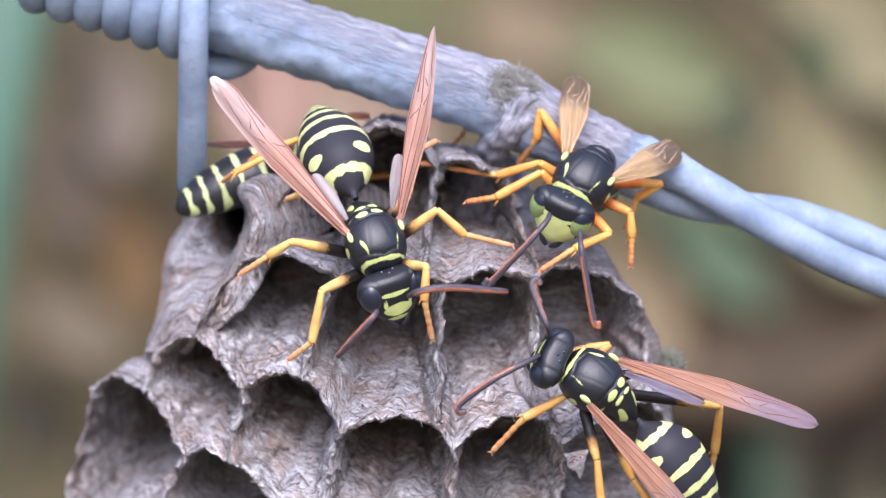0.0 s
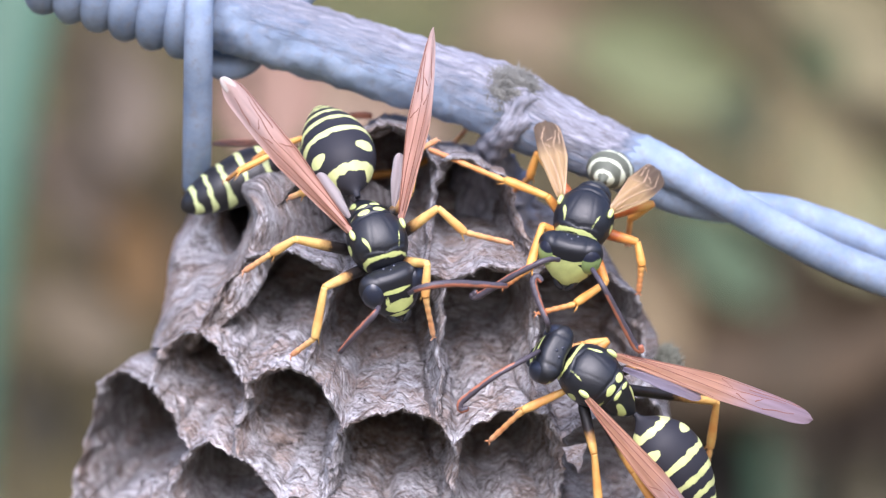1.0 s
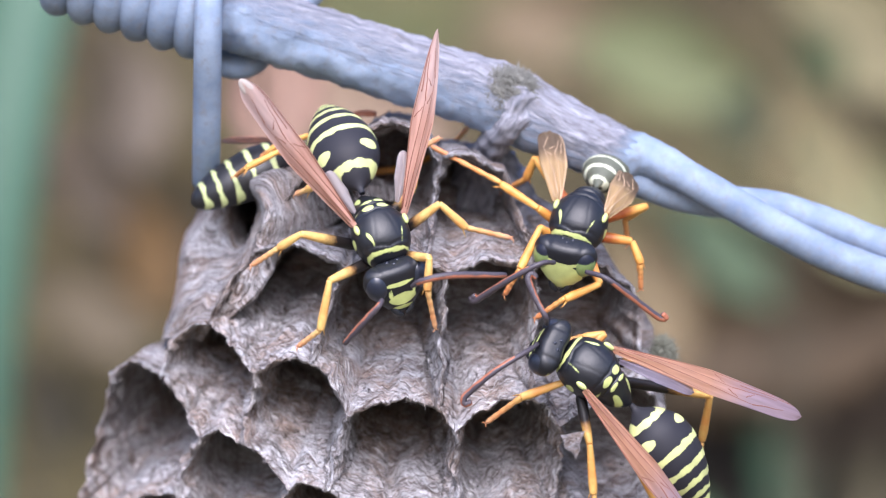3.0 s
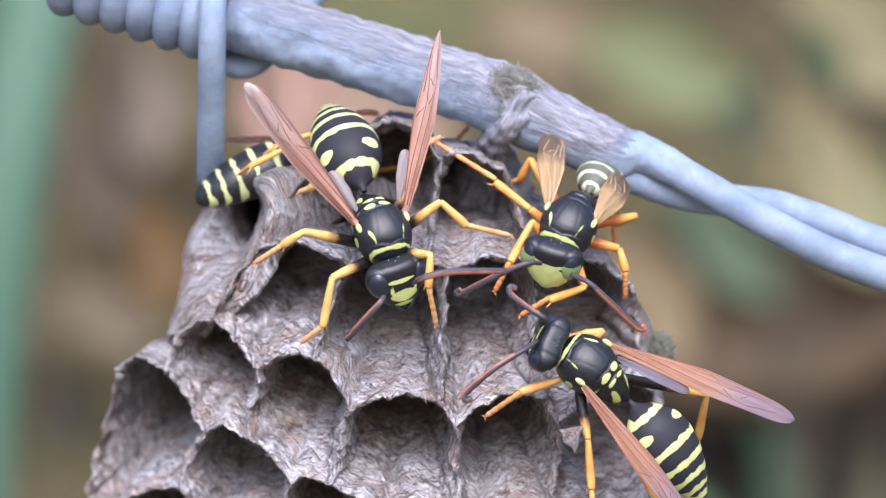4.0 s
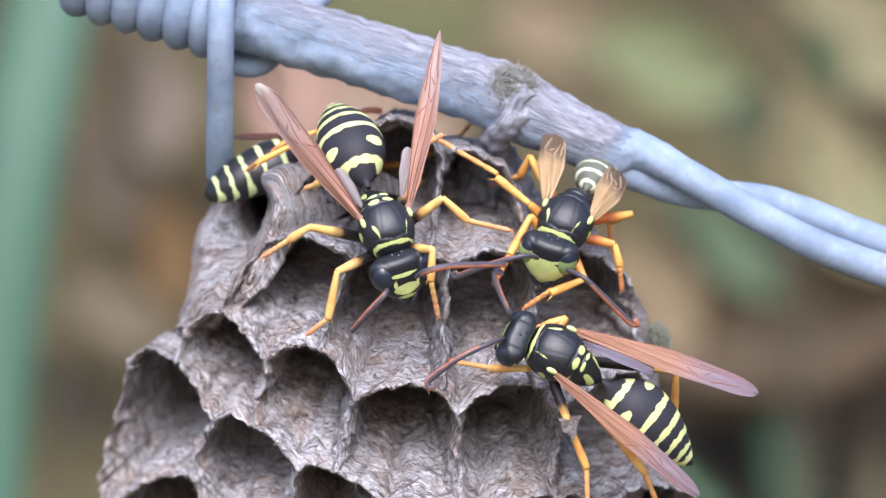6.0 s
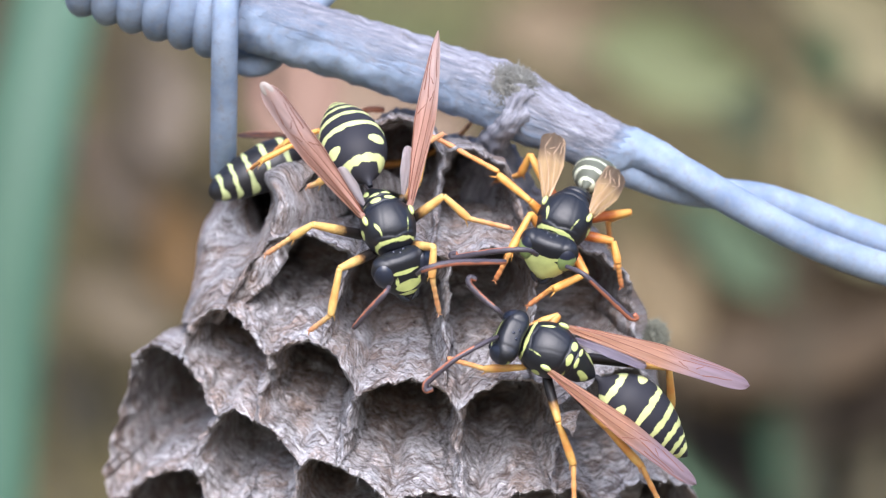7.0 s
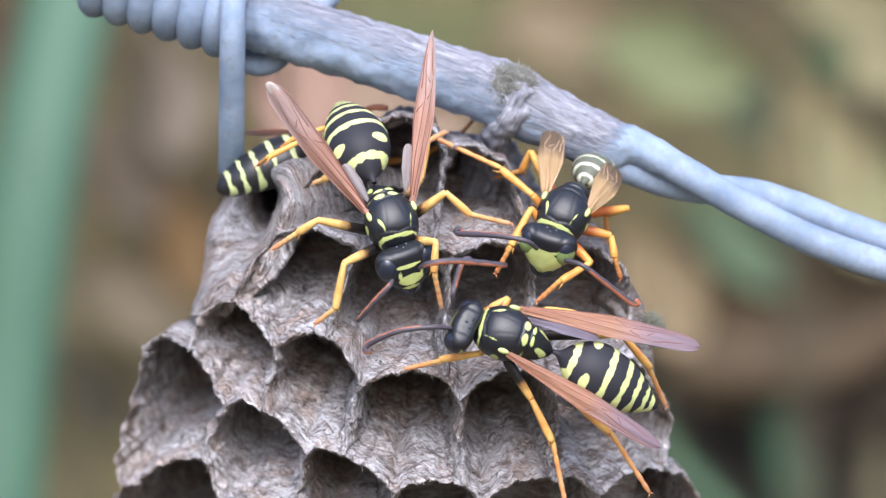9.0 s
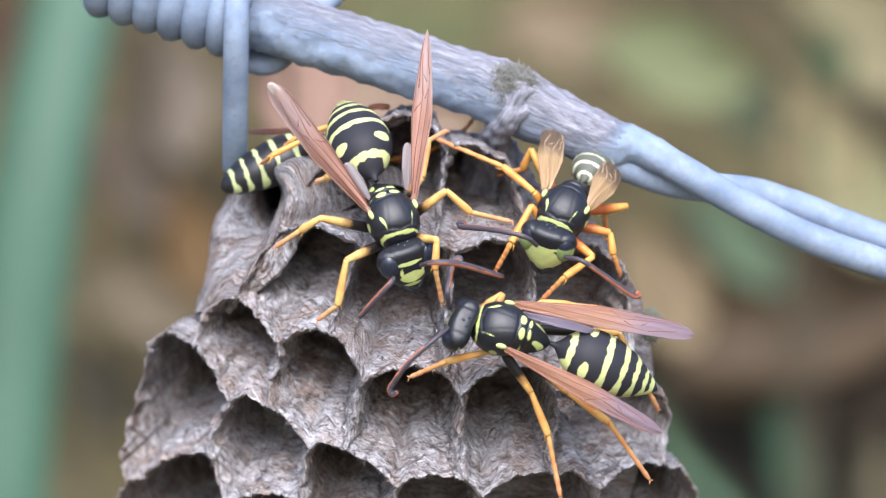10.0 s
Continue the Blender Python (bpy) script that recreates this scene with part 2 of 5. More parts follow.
# seed of each cell: across, up, growth (mm, mm, square mm); a cell reaches as far as its neighbours let it
CELLS = {"top_left": (-6.06, 4.43, -11.7), "top": (-2.22, 4.45, -6.8), "top_right": (2.57, 3.98, -4.4),
         "second_a": (-8.03, -4.28, -3.9), "second_b": (-2.6, -6.2, 18.5), "second_c": (3.47, -6.41, 19.4), "second_d": (8.2, -6.44, 18.1),
         "third_a": (-11.72, -7.77, -12.5), "third_b": (-6.65, -8.85, 7.1), "third_c": (-2.36, -9.83, 15.6), "third_d": (4.76, -9.43, 16.8), "third_e": (9.84, -9.76, 14.6),
         "fourth_a": (-19.63, -12.4, 12.2), "fourth_b": (-12.84, -15.23, 5.9), "fourth_c": (-7.16, -16.38, -2.2), "fourth_d": (-1.71, -17.44, -14.1), "fourth_e": (7.34, -17.96, -8.0), "fourth_f": (12.95, -17.75, -9.4),
         "fifth_a": (-17.74, -16.91, 13.0), "fifth_b": (-12.8, -17.49, 4.8), "fifth_c": (-7.36, -19.57, -10.8)}
# free space round the comb, in the same terms
FREE = [(-16.33, 1.51, -8.2), (-19.59, -5.64, -27.6), (-23.26, -11.5, 17.2), (-23.62, -13.27, 15.0), (-14.41, 0.1, -25.7), (-9.78, 8.19, 0.0), (-2.15, 12.19, -3.1), (3.21, 7.75, -5.8), (7.3, 5.91, 0.5),
        (12.91, 1.48, -12.5), (16.59, -5.6, 16.0), (17.44, -10.64, -6.0), (18.93, -15.6, -20.0), (-16.74, -23.91, 4.2), (-10.52, -26.26, 0.0), (-4.18, -29.08, -19.4), (2.5, -25.83, -26.1), (8.31, -24.89, -3.0), (14.69, -23.61, 1.3), (-22.52, -18.89, 2.0)]

def outline(name):
    """Corners of a cell on the comb's face, each with whether the side that follows is shared with another cell."""
    a = CELLS[name]
    pts = [((-60, -60), False), ((60, -60), False), ((60, 60), False), ((-60, 60), False)]
    for other, b in [*CELLS.items(), *((None, f) for f in FREE)]:
        if other == name:
            continue
        nx, nz = 2 * (b[0] - a[0]), 2 * (b[1] - a[1])
        c = (b[0] ** 2 + b[1] ** 2 - b[2]) - (a[0] ** 2 + a[1] ** 2 - a[2])
        kept = []
        for k, (p, shared) in enumerate(pts):
            q = pts[(k + 1) % len(pts)][0]
            dp, dq = nx * p[0] + nz * p[1] - c, nx * q[0] + nz * q[1] - c
            if dp <= 0:
                kept.append((p, shared))
            if dp * dq < 0:
                s = dp / (dp - dq)
                kept.append(((p[0] + (q[0] - p[0]) * s, p[1] + (q[1] - p[1]) * s), other is not None if dp <= 0 else shared))
        pts = kept
    return pts


def rim_side(a, b):
    """A wavy rim from corner to corner; the neighbour gets the same points reversed."""
    a, b = [tuple(round(v, 3) for v in p) for p in (a, b)]
    flip = a > b
    if flip:
        a, b = b, a
    pa, pb = comb(*a), comb(*b)
    edge = pb - pa
    level = abs(edge.x) / max(edge.length, 1e-6)
    size = min(1.0, edge.length / 4.0)
    per = max(3, min(26, int(edge.length * 5)))
    out = []
    for s in range(per + 1):
        u = s / per
        p = pa.lerp(pb, u)
        arch = math.sin(math.pi * u) * size
        p.z += 0.75 * level * arch
        p.y += (1.3 - 1.9 * level) * arch
        w = noise.noise_vector(p * 0.9)
        w2 = noise.noise_vector(p * 2.4)
        w3 = noise.noise_vector(p * 6.0)
        p += Vector((w.x * 0.3, w.y * 0.55, w.z * 0.3)) + Vector((w2.x * 0.16, w2.y * 0.4, w2.z * 0.19)) + Vector((w3.x * 0.09, w3.y * 0.22, w3.z * 0.11))
        out.append(p)
    return out[::-1] if flip else out


def build_nest():
    nest = thing("wasp_nest", BASE, "grey papery open-celled wasp nest hanging from the wire", "wasp nest")
    rnd = random.Random(5)
    hairs, hair_faces = [], []
    for order, c in enumerate(CELLS):
        rim, open_edges = [], []
        corners = outline(c)
        for k, (p, shared) in enumerate(corners):
            seg = rim_side(p, corners[(k + 1) % len(corners)][0])
            open_edges += [not shared] * (len(seg) - 1)
            rim += seg[:-1]
        n = len(rim)
        mid = sum(rim, Vector()) / n
        dx = mid.x + 0.9
        inward = Vector((-dx / 15 * 0.5, 1.0, 0.22 + 0.36 * min(1.0, max(0.0, (5.0 - mid.z) / 17)))).normalized()
        depths = [0.0, 0.05, 0.12, 0.22, 0.36, 0.54, 0.75, 1.0, 1.25, 1.55, 1.85, 2.2, 2.55, 2.95, 3.35, 3.8, 4.3, 4.8, 5.4, 6.0, 6.7, 7.5, 8.4, 9.4]
        rad = sum((p - mid).length for p in rim) / n
        floor = 0.95 * min(1.0, max(0.15, (6.0 - mid.z) / 8))
        arcs = [0.0]
        for q in range(1, n):
            arcs.append(arcs[-1] + (rim[q] - rim[q - 1]).length)
        verts, fib = [], []
        for d in depths:
            f = 1 - 0.033 * d
            for q, p in enumerate(rim):
                r = p - mid
                low = max(0.0, -r.z / max(r.length, 0.01))
                inset = 0.12 * min(1, d / 0.12) + 0.02 * d + 0.15 * (1 - math.exp(-d)) + floor * low * (1 - math.exp(-d / 2.5))
                flat = r - inward * r.dot(inward)
                w = min(1.0, d / 5.0)
                r2 = r.lerp(flat, min(1.0, d / 5.0))
                r2 = r2.lerp(r2.normalized() * rad, 0.55 * w)
                r2 = r2 * (f - inset / r2.length)
                v = mid + r2 + inward * d
                arc = arcs[q]
                if d > 0.04:
                    s = noise.noise_vector(v * 0.8 + Vector((order * 3.7, order * 1.9, 0)))
                    lump = noise.fractal(Vector((arc * 0.3, d * 2.2 + 1.6 * noise.noise(Vector((arc * 0.22, d * 0.25, order * 3.3))), order * 4.1)), 0.8, 2.0, 3)
                    v += s * 0.32 * min(1, d) + noise.noise_vector(v * 1.5) * 0.14 * min(1, d * 1.5) + (r2.normalized() * 0.075 * lump + noise.noise_vector(v * 3.1) * 0.03) * min(1, d * 4)
                verts.append(v)
                fib.append((arc, d + 0.9 * noise.noise(Vector((arc * 0.22, d * 0.25, order * 3.3))), order * 7.3))
        faces = ring_faces(len(depths), n)
        base = len(verts)
        last = (len(depths) - 1) * n
        verts.append(mid + inward * (depths[-1] + 0.8))
        fib.append((0, 11, 0))
        for b in range(n):
            faces.append((last + b, last + (b + 1) % n, base))
        # outer side walls where no cell adjoins
        if any(open_edges):
            outs = [0.0, 0.15, 0.5, 1.0, 1.8, 2.8, 4.0, 5.5, 7.5, 10.0]
            start = len(verts)
            for d in outs:
                f = 1 - 0.035 * d + 0.02 * min(1, d / 0.15)
                for q, p in enumerate(rim):
                    r = p - mid
                    v = mid + r * f + inward * d
                    if d > 0.1:
                        v += noise.noise_vector(v * 0.6) * 0.35 * min(1, d) + noise.noise_vector(v * 2.1) * 0.08
                    verts.append(v)
                    fib.append((arcs[q], d + 20 + 0.6 * noise.noise(v * 0.4), order * 7.3))
            for a in range(len(outs) - 1):
                for b in range(n):
                    if open_edges[b]:
                        e = (b + 1) % n
                        faces.append((start + a * n + e, start + a * n + b, start + (a + 1) * n + b, start + (a + 1) * n + e))
        part("cell", mesh_from("cell", verts, faces, {"fibre": fib}), PAPER, nest)
        # loose ends of wood fibre along the rim
        for p in rim:
            if rnd.random() < 0.22:
                way = (p - mid).normalized() * rnd.uniform(-0.8, 0.5) - inward * rnd.uniform(0.2, 1.0) + Vector((rnd.gauss(0, 0.5), rnd.gauss(0, 0.3), rnd.gauss(0, 0.5)))
                reach = rnd.uniform(0.1, 0.32)
                v, f, u = tube([p + inward * 0.1, p + way * reach * 0.5, p + way * reach + Vector((rnd.gauss(0, 0.08), 0, -0.08))], lambda q: 0.028 * (1 - 0.7 * q), 5)
                k = len(hairs)
                hairs += v
                hair_faces += [tuple(i + k for i in g) for g in f]
    fuzz = part("fibre_fuzz", mesh_from("fibre_fuzz", hairs, hair_faces, {"fibre": [(p.x, p.z, 0) for p in hairs]}), PAPER, nest, "frayed wood fibres along the cell rims")
    tagged(fuzz, kind="stuff")
    # the sloping outer wall beside the upper cells, folded once
    grid = [[(-14.37, 2.00, -3.98), (-14.68, 2.50, -3.99), (-15.07, 3.00, -4.03), (-15.41, 4.00, -4.08), (-16.46, 6.00, -4.17)],
            [(-10.86, -1.00, -1.81), (-12.37, 0.00, -1.89), (-13.17, 2.00, -2.01), (-14.32, 3.00, -2.01), (-15.86, 6.00, -2.22)],
            [(-9.20, -0.80, 1.07), (-10.94, -0.80, 1.22), (-11.58, 3.50, 1.34), (-12.86, 4.00, 1.35), (-15.35, 6.50, 1.35)],
            [(-7.19, 0.00, 2.07), (-10.27, -0.90, 3.36), (-10.72, 14.00, 3.33), (-12.35, 4.20, 3.55), (-14.37, 6.50, 3.35)],
            [(-5.35, 1.50, 3.38), (-10.66, -0.40, 5.14), (-11.05, 12.00, 4.99), (-11.98, 4.40, 4.60), (-12.56, 6.50, 4.18)],
            [(-4.24, 2.00, 4.13), (-8.32, 1.00, 6.42), (-9.02, 8.00, 6.23), (-9.84, 6.00, 5.97), (-10.70, 7.00, 5.61)]]
    grid = [[Vector(p) for p in g] + [Vector(g[-1]) + Vector((0.4, 3.8, -0.3))] for g in grid]
    grid.append([p + Vector((3.0, 1.8, 0.2)) for p in grid[-1]])
    rows = [spline(g, 12) for g in grid]
    cols = [spline([r[k] for r in rows], 12) for k in range(len(rows[0]))]
    sheet, fib = [], []
    for side in (0, 1):
        for a in cols:
            for p in a:
                w = noise.noise_vector(p * 0.5) * 0.4 + noise.noise_vector(p * 1.6) * 0.09 + noise.noise_vector(p * 4.0) * 0.07
                sheet.append(p + w + Vector((0.1, 0.25, -0.1)) * side)
                fib.append((p.z * 1.1 + p.x * 0.5, p.y * 1.5 + p.x * 1.3 + 0.5 * noise.noise(p * 0.5), 3))
    nc, nr = len(cols[0]), len(cols)
    ff = ring_faces(nr, nc, False) + [tuple(reversed(g)) for g in ring_faces(nr, nc, False, nc * nr)]
    part("outer_wall", mesh_from("outer_wall", sheet, ff, {"fibre": fib}), PAPER, nest, "sloping outer paper wall")
    # a torn shred hanging from a rim
    flap, fib = [], []
    for side in (0, 1):
        for a in range(9):
            u = a / 8
            for b in range(7):
                q = b / 6 - 0.5
                p = Vector((7.96, -7.60, -9.56)).lerp(Vector((8.20, -8.40, -10.92)), u) + Vector((q * 1.5 * (1 - u * 0.85), side * 0.08 - 0.5 * math.sin(u * 2.5) + q * 0.4, 0.25 * q))
                flap.append(p + noise.noise_vector(p * 1.5) * 0.3)
                fib.append((q * 7, u * 7, 1))
    ff = ring_faces(9, 7, False) + [tuple(reversed(g)) for g in ring_faces(9, 7, False, 63)]
    part("paper_shred", mesh_from("paper_shred", flap, ff, {"fibre": fib}), PAPER, nest, "torn shred of nest paper")
    # back of the comb and the stalk that ties it to the wire
    v, f = ellipsoid(1, 7.0, -9, 13, 3.5, 15, 40, 24)
    v = [p + noise.noise_vector(p * 0.4) * 0.6 for p in v]
    part("comb_back", mesh_from("comb_back", v, f, {"fibre": [(p.x, p.z, 0) for p in v]}), PAPER, nest)
    line = spline([(5.1, 0.5, 10.0), (4.7, -0.05, 9.2), (4.1, 0.3, 8.3), (3.43, 2.60, 7.27), (3.30, 5.00, 5.85), (3.99, 7.00, 3.43)], 10)
    v, f, u = tube(line, lambda s: 1.5 - 0.75 * math.sin(math.pi * min(1, s * 1.2)) ** 1.3 + 2.4 * max(0, s - 0.6), 32, 1, 0.4, 2, 1.1)
    part("stalk", mesh_from("stalk", v, f, {"mark": [0.9] * len(v), "fibre": [(u[k] * 10, (k % 32) / 32 * 6, 0) for k in range(len(v))]}), CRUST, nest, "twisted paper stalk")
    return nest


# ---- barbed wire ----
def build_wire():
    wire = thing("barbed_wire", BASE, "galvanised blue-grey twisted barbed wire with a weathered crust", "barbed wire")
    one = [(194.35, 2.50, -63.68), (142.18, 2.50, -43.93), (93.86, 3.00, -25.70), (60.14, 2.00, -12.99), (36.37, 2.50, -3.88), (29.14, 1.50, -1.08), (25.84, 1.00, 0.04), (22.85, 0.60, 1.26), (19.12, 0.20, 3.19), (15.42, 0.40, 5.34), (12.48, 1.20, 6.95), (9.90, 2.20, 8.0), (7.31, 2.80, 9.2), (4.33, 3.00, 10.86), (0.60, 3.00, 12.16), (-3.13, 3.00, 13.28), (-6.86, 3.00, 14.40), (-10.59, 3.00, 15.33), (-13.21, 3.00, 16.08), (-18.08, 3.50, 17.40), (-24.83, 4.00, 19.48), (-44.17, 3.00, 26.52), (-81.47, 3.00, 40.33), (-133.70, 3.00, 59.35), (-185.93, 3.00, 78.38)]
    two = [(194.58, 3.00, -62.26), (142.35, 3.00, -42.49), (93.75, 2.50, -24.18), (60.36, 3.50, -11.54), (36.41, 3.00, -2.20), (29.26, 3.20, 0.60), (25.98, 3.20, 1.79), (22.98, 3.00, 2.95), (20.36, 2.80, 3.72), (18.11, 2.60, 4.0), (15.12, 2.20, 4.42), (12.12, 1.60, 5.4), (9.51, 1.20, 6.65), (6.17, 1.50, 8.40), (3.57, 2.00, 9.42), (0.60, 2.00, 10.27), (-3.13, 2.00, 11.31), (-6.85, 2.00, 12.58), (-10.57, 2.00, 13.88), (-13.16, 1.60, 14.72), (-18.01, 2.00, 16.04), (-24.74, 2.50, 17.92), (-44.22, 3.50, 25.06), (-81.47, 3.00, 38.83), (-133.70, 3.00, 57.86), (-185.93, 3.00, 76.88)]
    for pts in (one, two):
        v, f, u = tube(spline(pts, 8), 1.02, 24, 1, 0.03, 5, 0.8)
        part("strand", mesh_from("strand", v, f), ZINC, wire)
    # the barb: a wrapped coil, one end hanging down
    a, b = Vector((-22.43, 2.50, 18.37)), Vector((-13.62, 2.00, 15.52))
    axis = (b - a).normalized()
    side = axis.cross(Vector((0, 1, 0))).normalized()
    front = Vector((0, -1, 0))
    turns = 5.5
    coil = []
    for k in range(int(turns * 24) + 1):
        s = k / 24
        ang = 2 * math.pi * s + math.pi / 2
        coil.append(a.lerp(b, s / turns) + (side * math.cos(ang) + front * math.sin(ang)) * 2.16)
    v, f, u = tube(coil, 0.97, 20, 1, 0.02, 1, 0.8)
    part("barb_coil", mesh_from("barb_coil", v, f), ZINC, wire, "barb wound tightly round the strands")
    v, f, u = tube(spline([(-13.44, 0.00, 18.93), (-13.43, -1.50, 17.01), (-13.49, -1.90, 14.05), (-13.60, 0.20, 10.41), (-13.70, 2.20, 7.48), (-13.78, 4.50, 5.28)], 6), 0.84, 16)
    part("barb_end", mesh_from("barb_end", v, f), ZINC, wire, "straight barb end pointing down")
    v, f, u = tube(spline([(-13.64, 5.00, 13.16), (-12.29, 3.60, 12.29), (-10.98, 3.60, 12.51), (-9.89, 4.60, 13.71), (-8.85, 5.00, 15.33), (-7.83, 5.00, 16.34), (-6.15, 5.50, 18.05)], 6), 0.8, 16)
    part("barb_end", mesh_from("barb_end", v, f), ZINC, wire, "bent barb end behind the strands")
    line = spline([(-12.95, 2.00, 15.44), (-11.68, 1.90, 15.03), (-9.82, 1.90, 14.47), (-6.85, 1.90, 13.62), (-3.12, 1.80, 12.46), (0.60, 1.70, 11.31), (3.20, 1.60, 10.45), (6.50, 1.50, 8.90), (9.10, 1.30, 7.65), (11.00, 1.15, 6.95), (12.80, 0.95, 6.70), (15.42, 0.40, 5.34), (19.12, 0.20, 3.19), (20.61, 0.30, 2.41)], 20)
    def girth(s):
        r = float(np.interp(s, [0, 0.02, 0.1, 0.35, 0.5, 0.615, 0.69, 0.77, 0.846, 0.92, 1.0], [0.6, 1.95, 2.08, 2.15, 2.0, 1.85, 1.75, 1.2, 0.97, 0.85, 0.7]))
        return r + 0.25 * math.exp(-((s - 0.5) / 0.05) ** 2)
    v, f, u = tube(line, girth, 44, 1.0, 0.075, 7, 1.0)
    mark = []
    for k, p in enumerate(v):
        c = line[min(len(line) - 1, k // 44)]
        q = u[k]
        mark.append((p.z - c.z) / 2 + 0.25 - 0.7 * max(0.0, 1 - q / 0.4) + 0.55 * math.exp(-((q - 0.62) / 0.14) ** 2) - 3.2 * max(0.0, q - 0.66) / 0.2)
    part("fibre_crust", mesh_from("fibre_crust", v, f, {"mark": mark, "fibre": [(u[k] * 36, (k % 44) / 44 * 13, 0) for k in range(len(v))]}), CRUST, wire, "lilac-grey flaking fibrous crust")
    return wire


# ---- wasps ----
def loft(stations, n, power=2.3):
    """Stations (x, half width, top, bottom) along x."""
    verts = []
    for x, w, t, b in stations:
        for k in range(n):
            a = 2 * math.pi * k / n
            cy, cz = math.sin(a), math.cos(a)
            s = (abs(cy) ** power + abs(cz) ** power) ** (-1 / power)
            mid, half = (t + b) / 2, (t - b) / 2
            verts.append(Vector((x, w * cy * s, mid + half * cz * s)))
    return verts


def resample(st, steps):
    out = []
    p = [np.array(q, float) for q in st]
    p = [2 * p[0] - p[1]] + p + [2 * p[-1] - p[-2]]
    for k in range(1, len(p) - 2):
        for s in range(steps):
            u = s / steps
            a, b, c, d = p[k - 1], p[k], p[k + 1], p[k + 2]
            out.append(0.5 * (2 * b + (c - a) * u + (2 * a - 5 * b + 4 * c - d) * u * u + (3 * b - a - 3 * c + d) * u ** 3))
    out.append(p[-2])
    return out


def blob(x, y, cx, cy, rx, ry, turn=0.0):
    c, s = math.cos(turn), math.sin(turn)
    u, v = (x - cx) * c + (y - cy) * s, -(x - cx) * s + (y - cy) * c
    return (1 - math.hypot(u / rx, v / ry)) * min(rx, ry) * 2


def thorax_mesh(male=False):
    st = resample([(2.42, 0.02, -0.3, -0.4), (2.4, 0.5, -0.05, -0.7), (2.3, 0.95, 0.35, -0.95), (2.02, 1.36, 0.85, -1.2), (1.5, 1.74, 1.28, -1.45), (0.75, 1.95, 1.5, -1.6), (0.0, 1.88, 1.52, -1.65),
                   (-0.6, 1.55, 1.38, -1.6), (-0.95, 1.27, 1.22, -1.55), (-1.25, 1.17, 1.14, -1.5), (-1.5, 1.12, 0.9, -1.45), (-1.9, 1.0, 0.5, -1.35), (-2.35, 0.68, -0.05, -1.15), (-2.65, 0.36, -0.4, -0.95), (-2.8, 0.1, -0.55, -0.8)], 7)
    verts = loft(st, 128, 2.15)
    for v in verts:
        v.y *= 0.88
    for v in verts:
        ay = abs(v.y)
        if v.z > 0.3:
            groove = math.exp(-((ay - (0.36 + 0.2 * (v.x + 0.3))) / 0.06) ** 2) if -0.35 < v.x < 1.7 else 0
            seam = math.exp(-((v.x + 0.42 - 0.1 * ay) / 0.05) ** 2) + 0.8 * math.exp(-((v.x + 1.02) / 0.05) ** 2) + 0.7 * math.exp(-((v.x - 1.95 + 0.25 * ay) / 0.05) ** 2)
            v.z -= 0.018 * groove + 0.12 * seam
    marks = []
    for v in verts:
        x, y, ay = v.x, v.y, abs(v.y)
        m = -1.0
        if v.z > -0.9:
            collar = 0.062 - abs(x - (2.12 - 0.18 * ay * ay * 0.5))
            m = max(m, collar * 1.6)
            m = max(m, blob(x, ay, 1.25, 0.98, 0.5, 0.075, -0.3))
            if v.z > 0 and not male:
                m = max(m, blob(x, ay, -0.7, 0.46, 0.21, 0.36), blob(x, ay, -1.22, 0.36, 0.11, 0.3))
            if v.z > 0:
                m = max(m, blob(x, ay, -0.8, 1.28, 0.1, 0.2))
            if not male:
                m = max(m, blob(x, ay, -1.95, 0.62, 0.45, 0.17, 0.2))
            m = max(m, blob(x, v.z, 0.75, -0.1, 0.28, 0.34) if ay > 1.25 else -1, blob(x, v.z, -0.5, 0.0, 0.22, 0.3) if ay > 1.15 else -1)
        marks.append(m)
    return mesh_from("thorax", verts, ring_faces(len(st), 128), {"mark": marks})


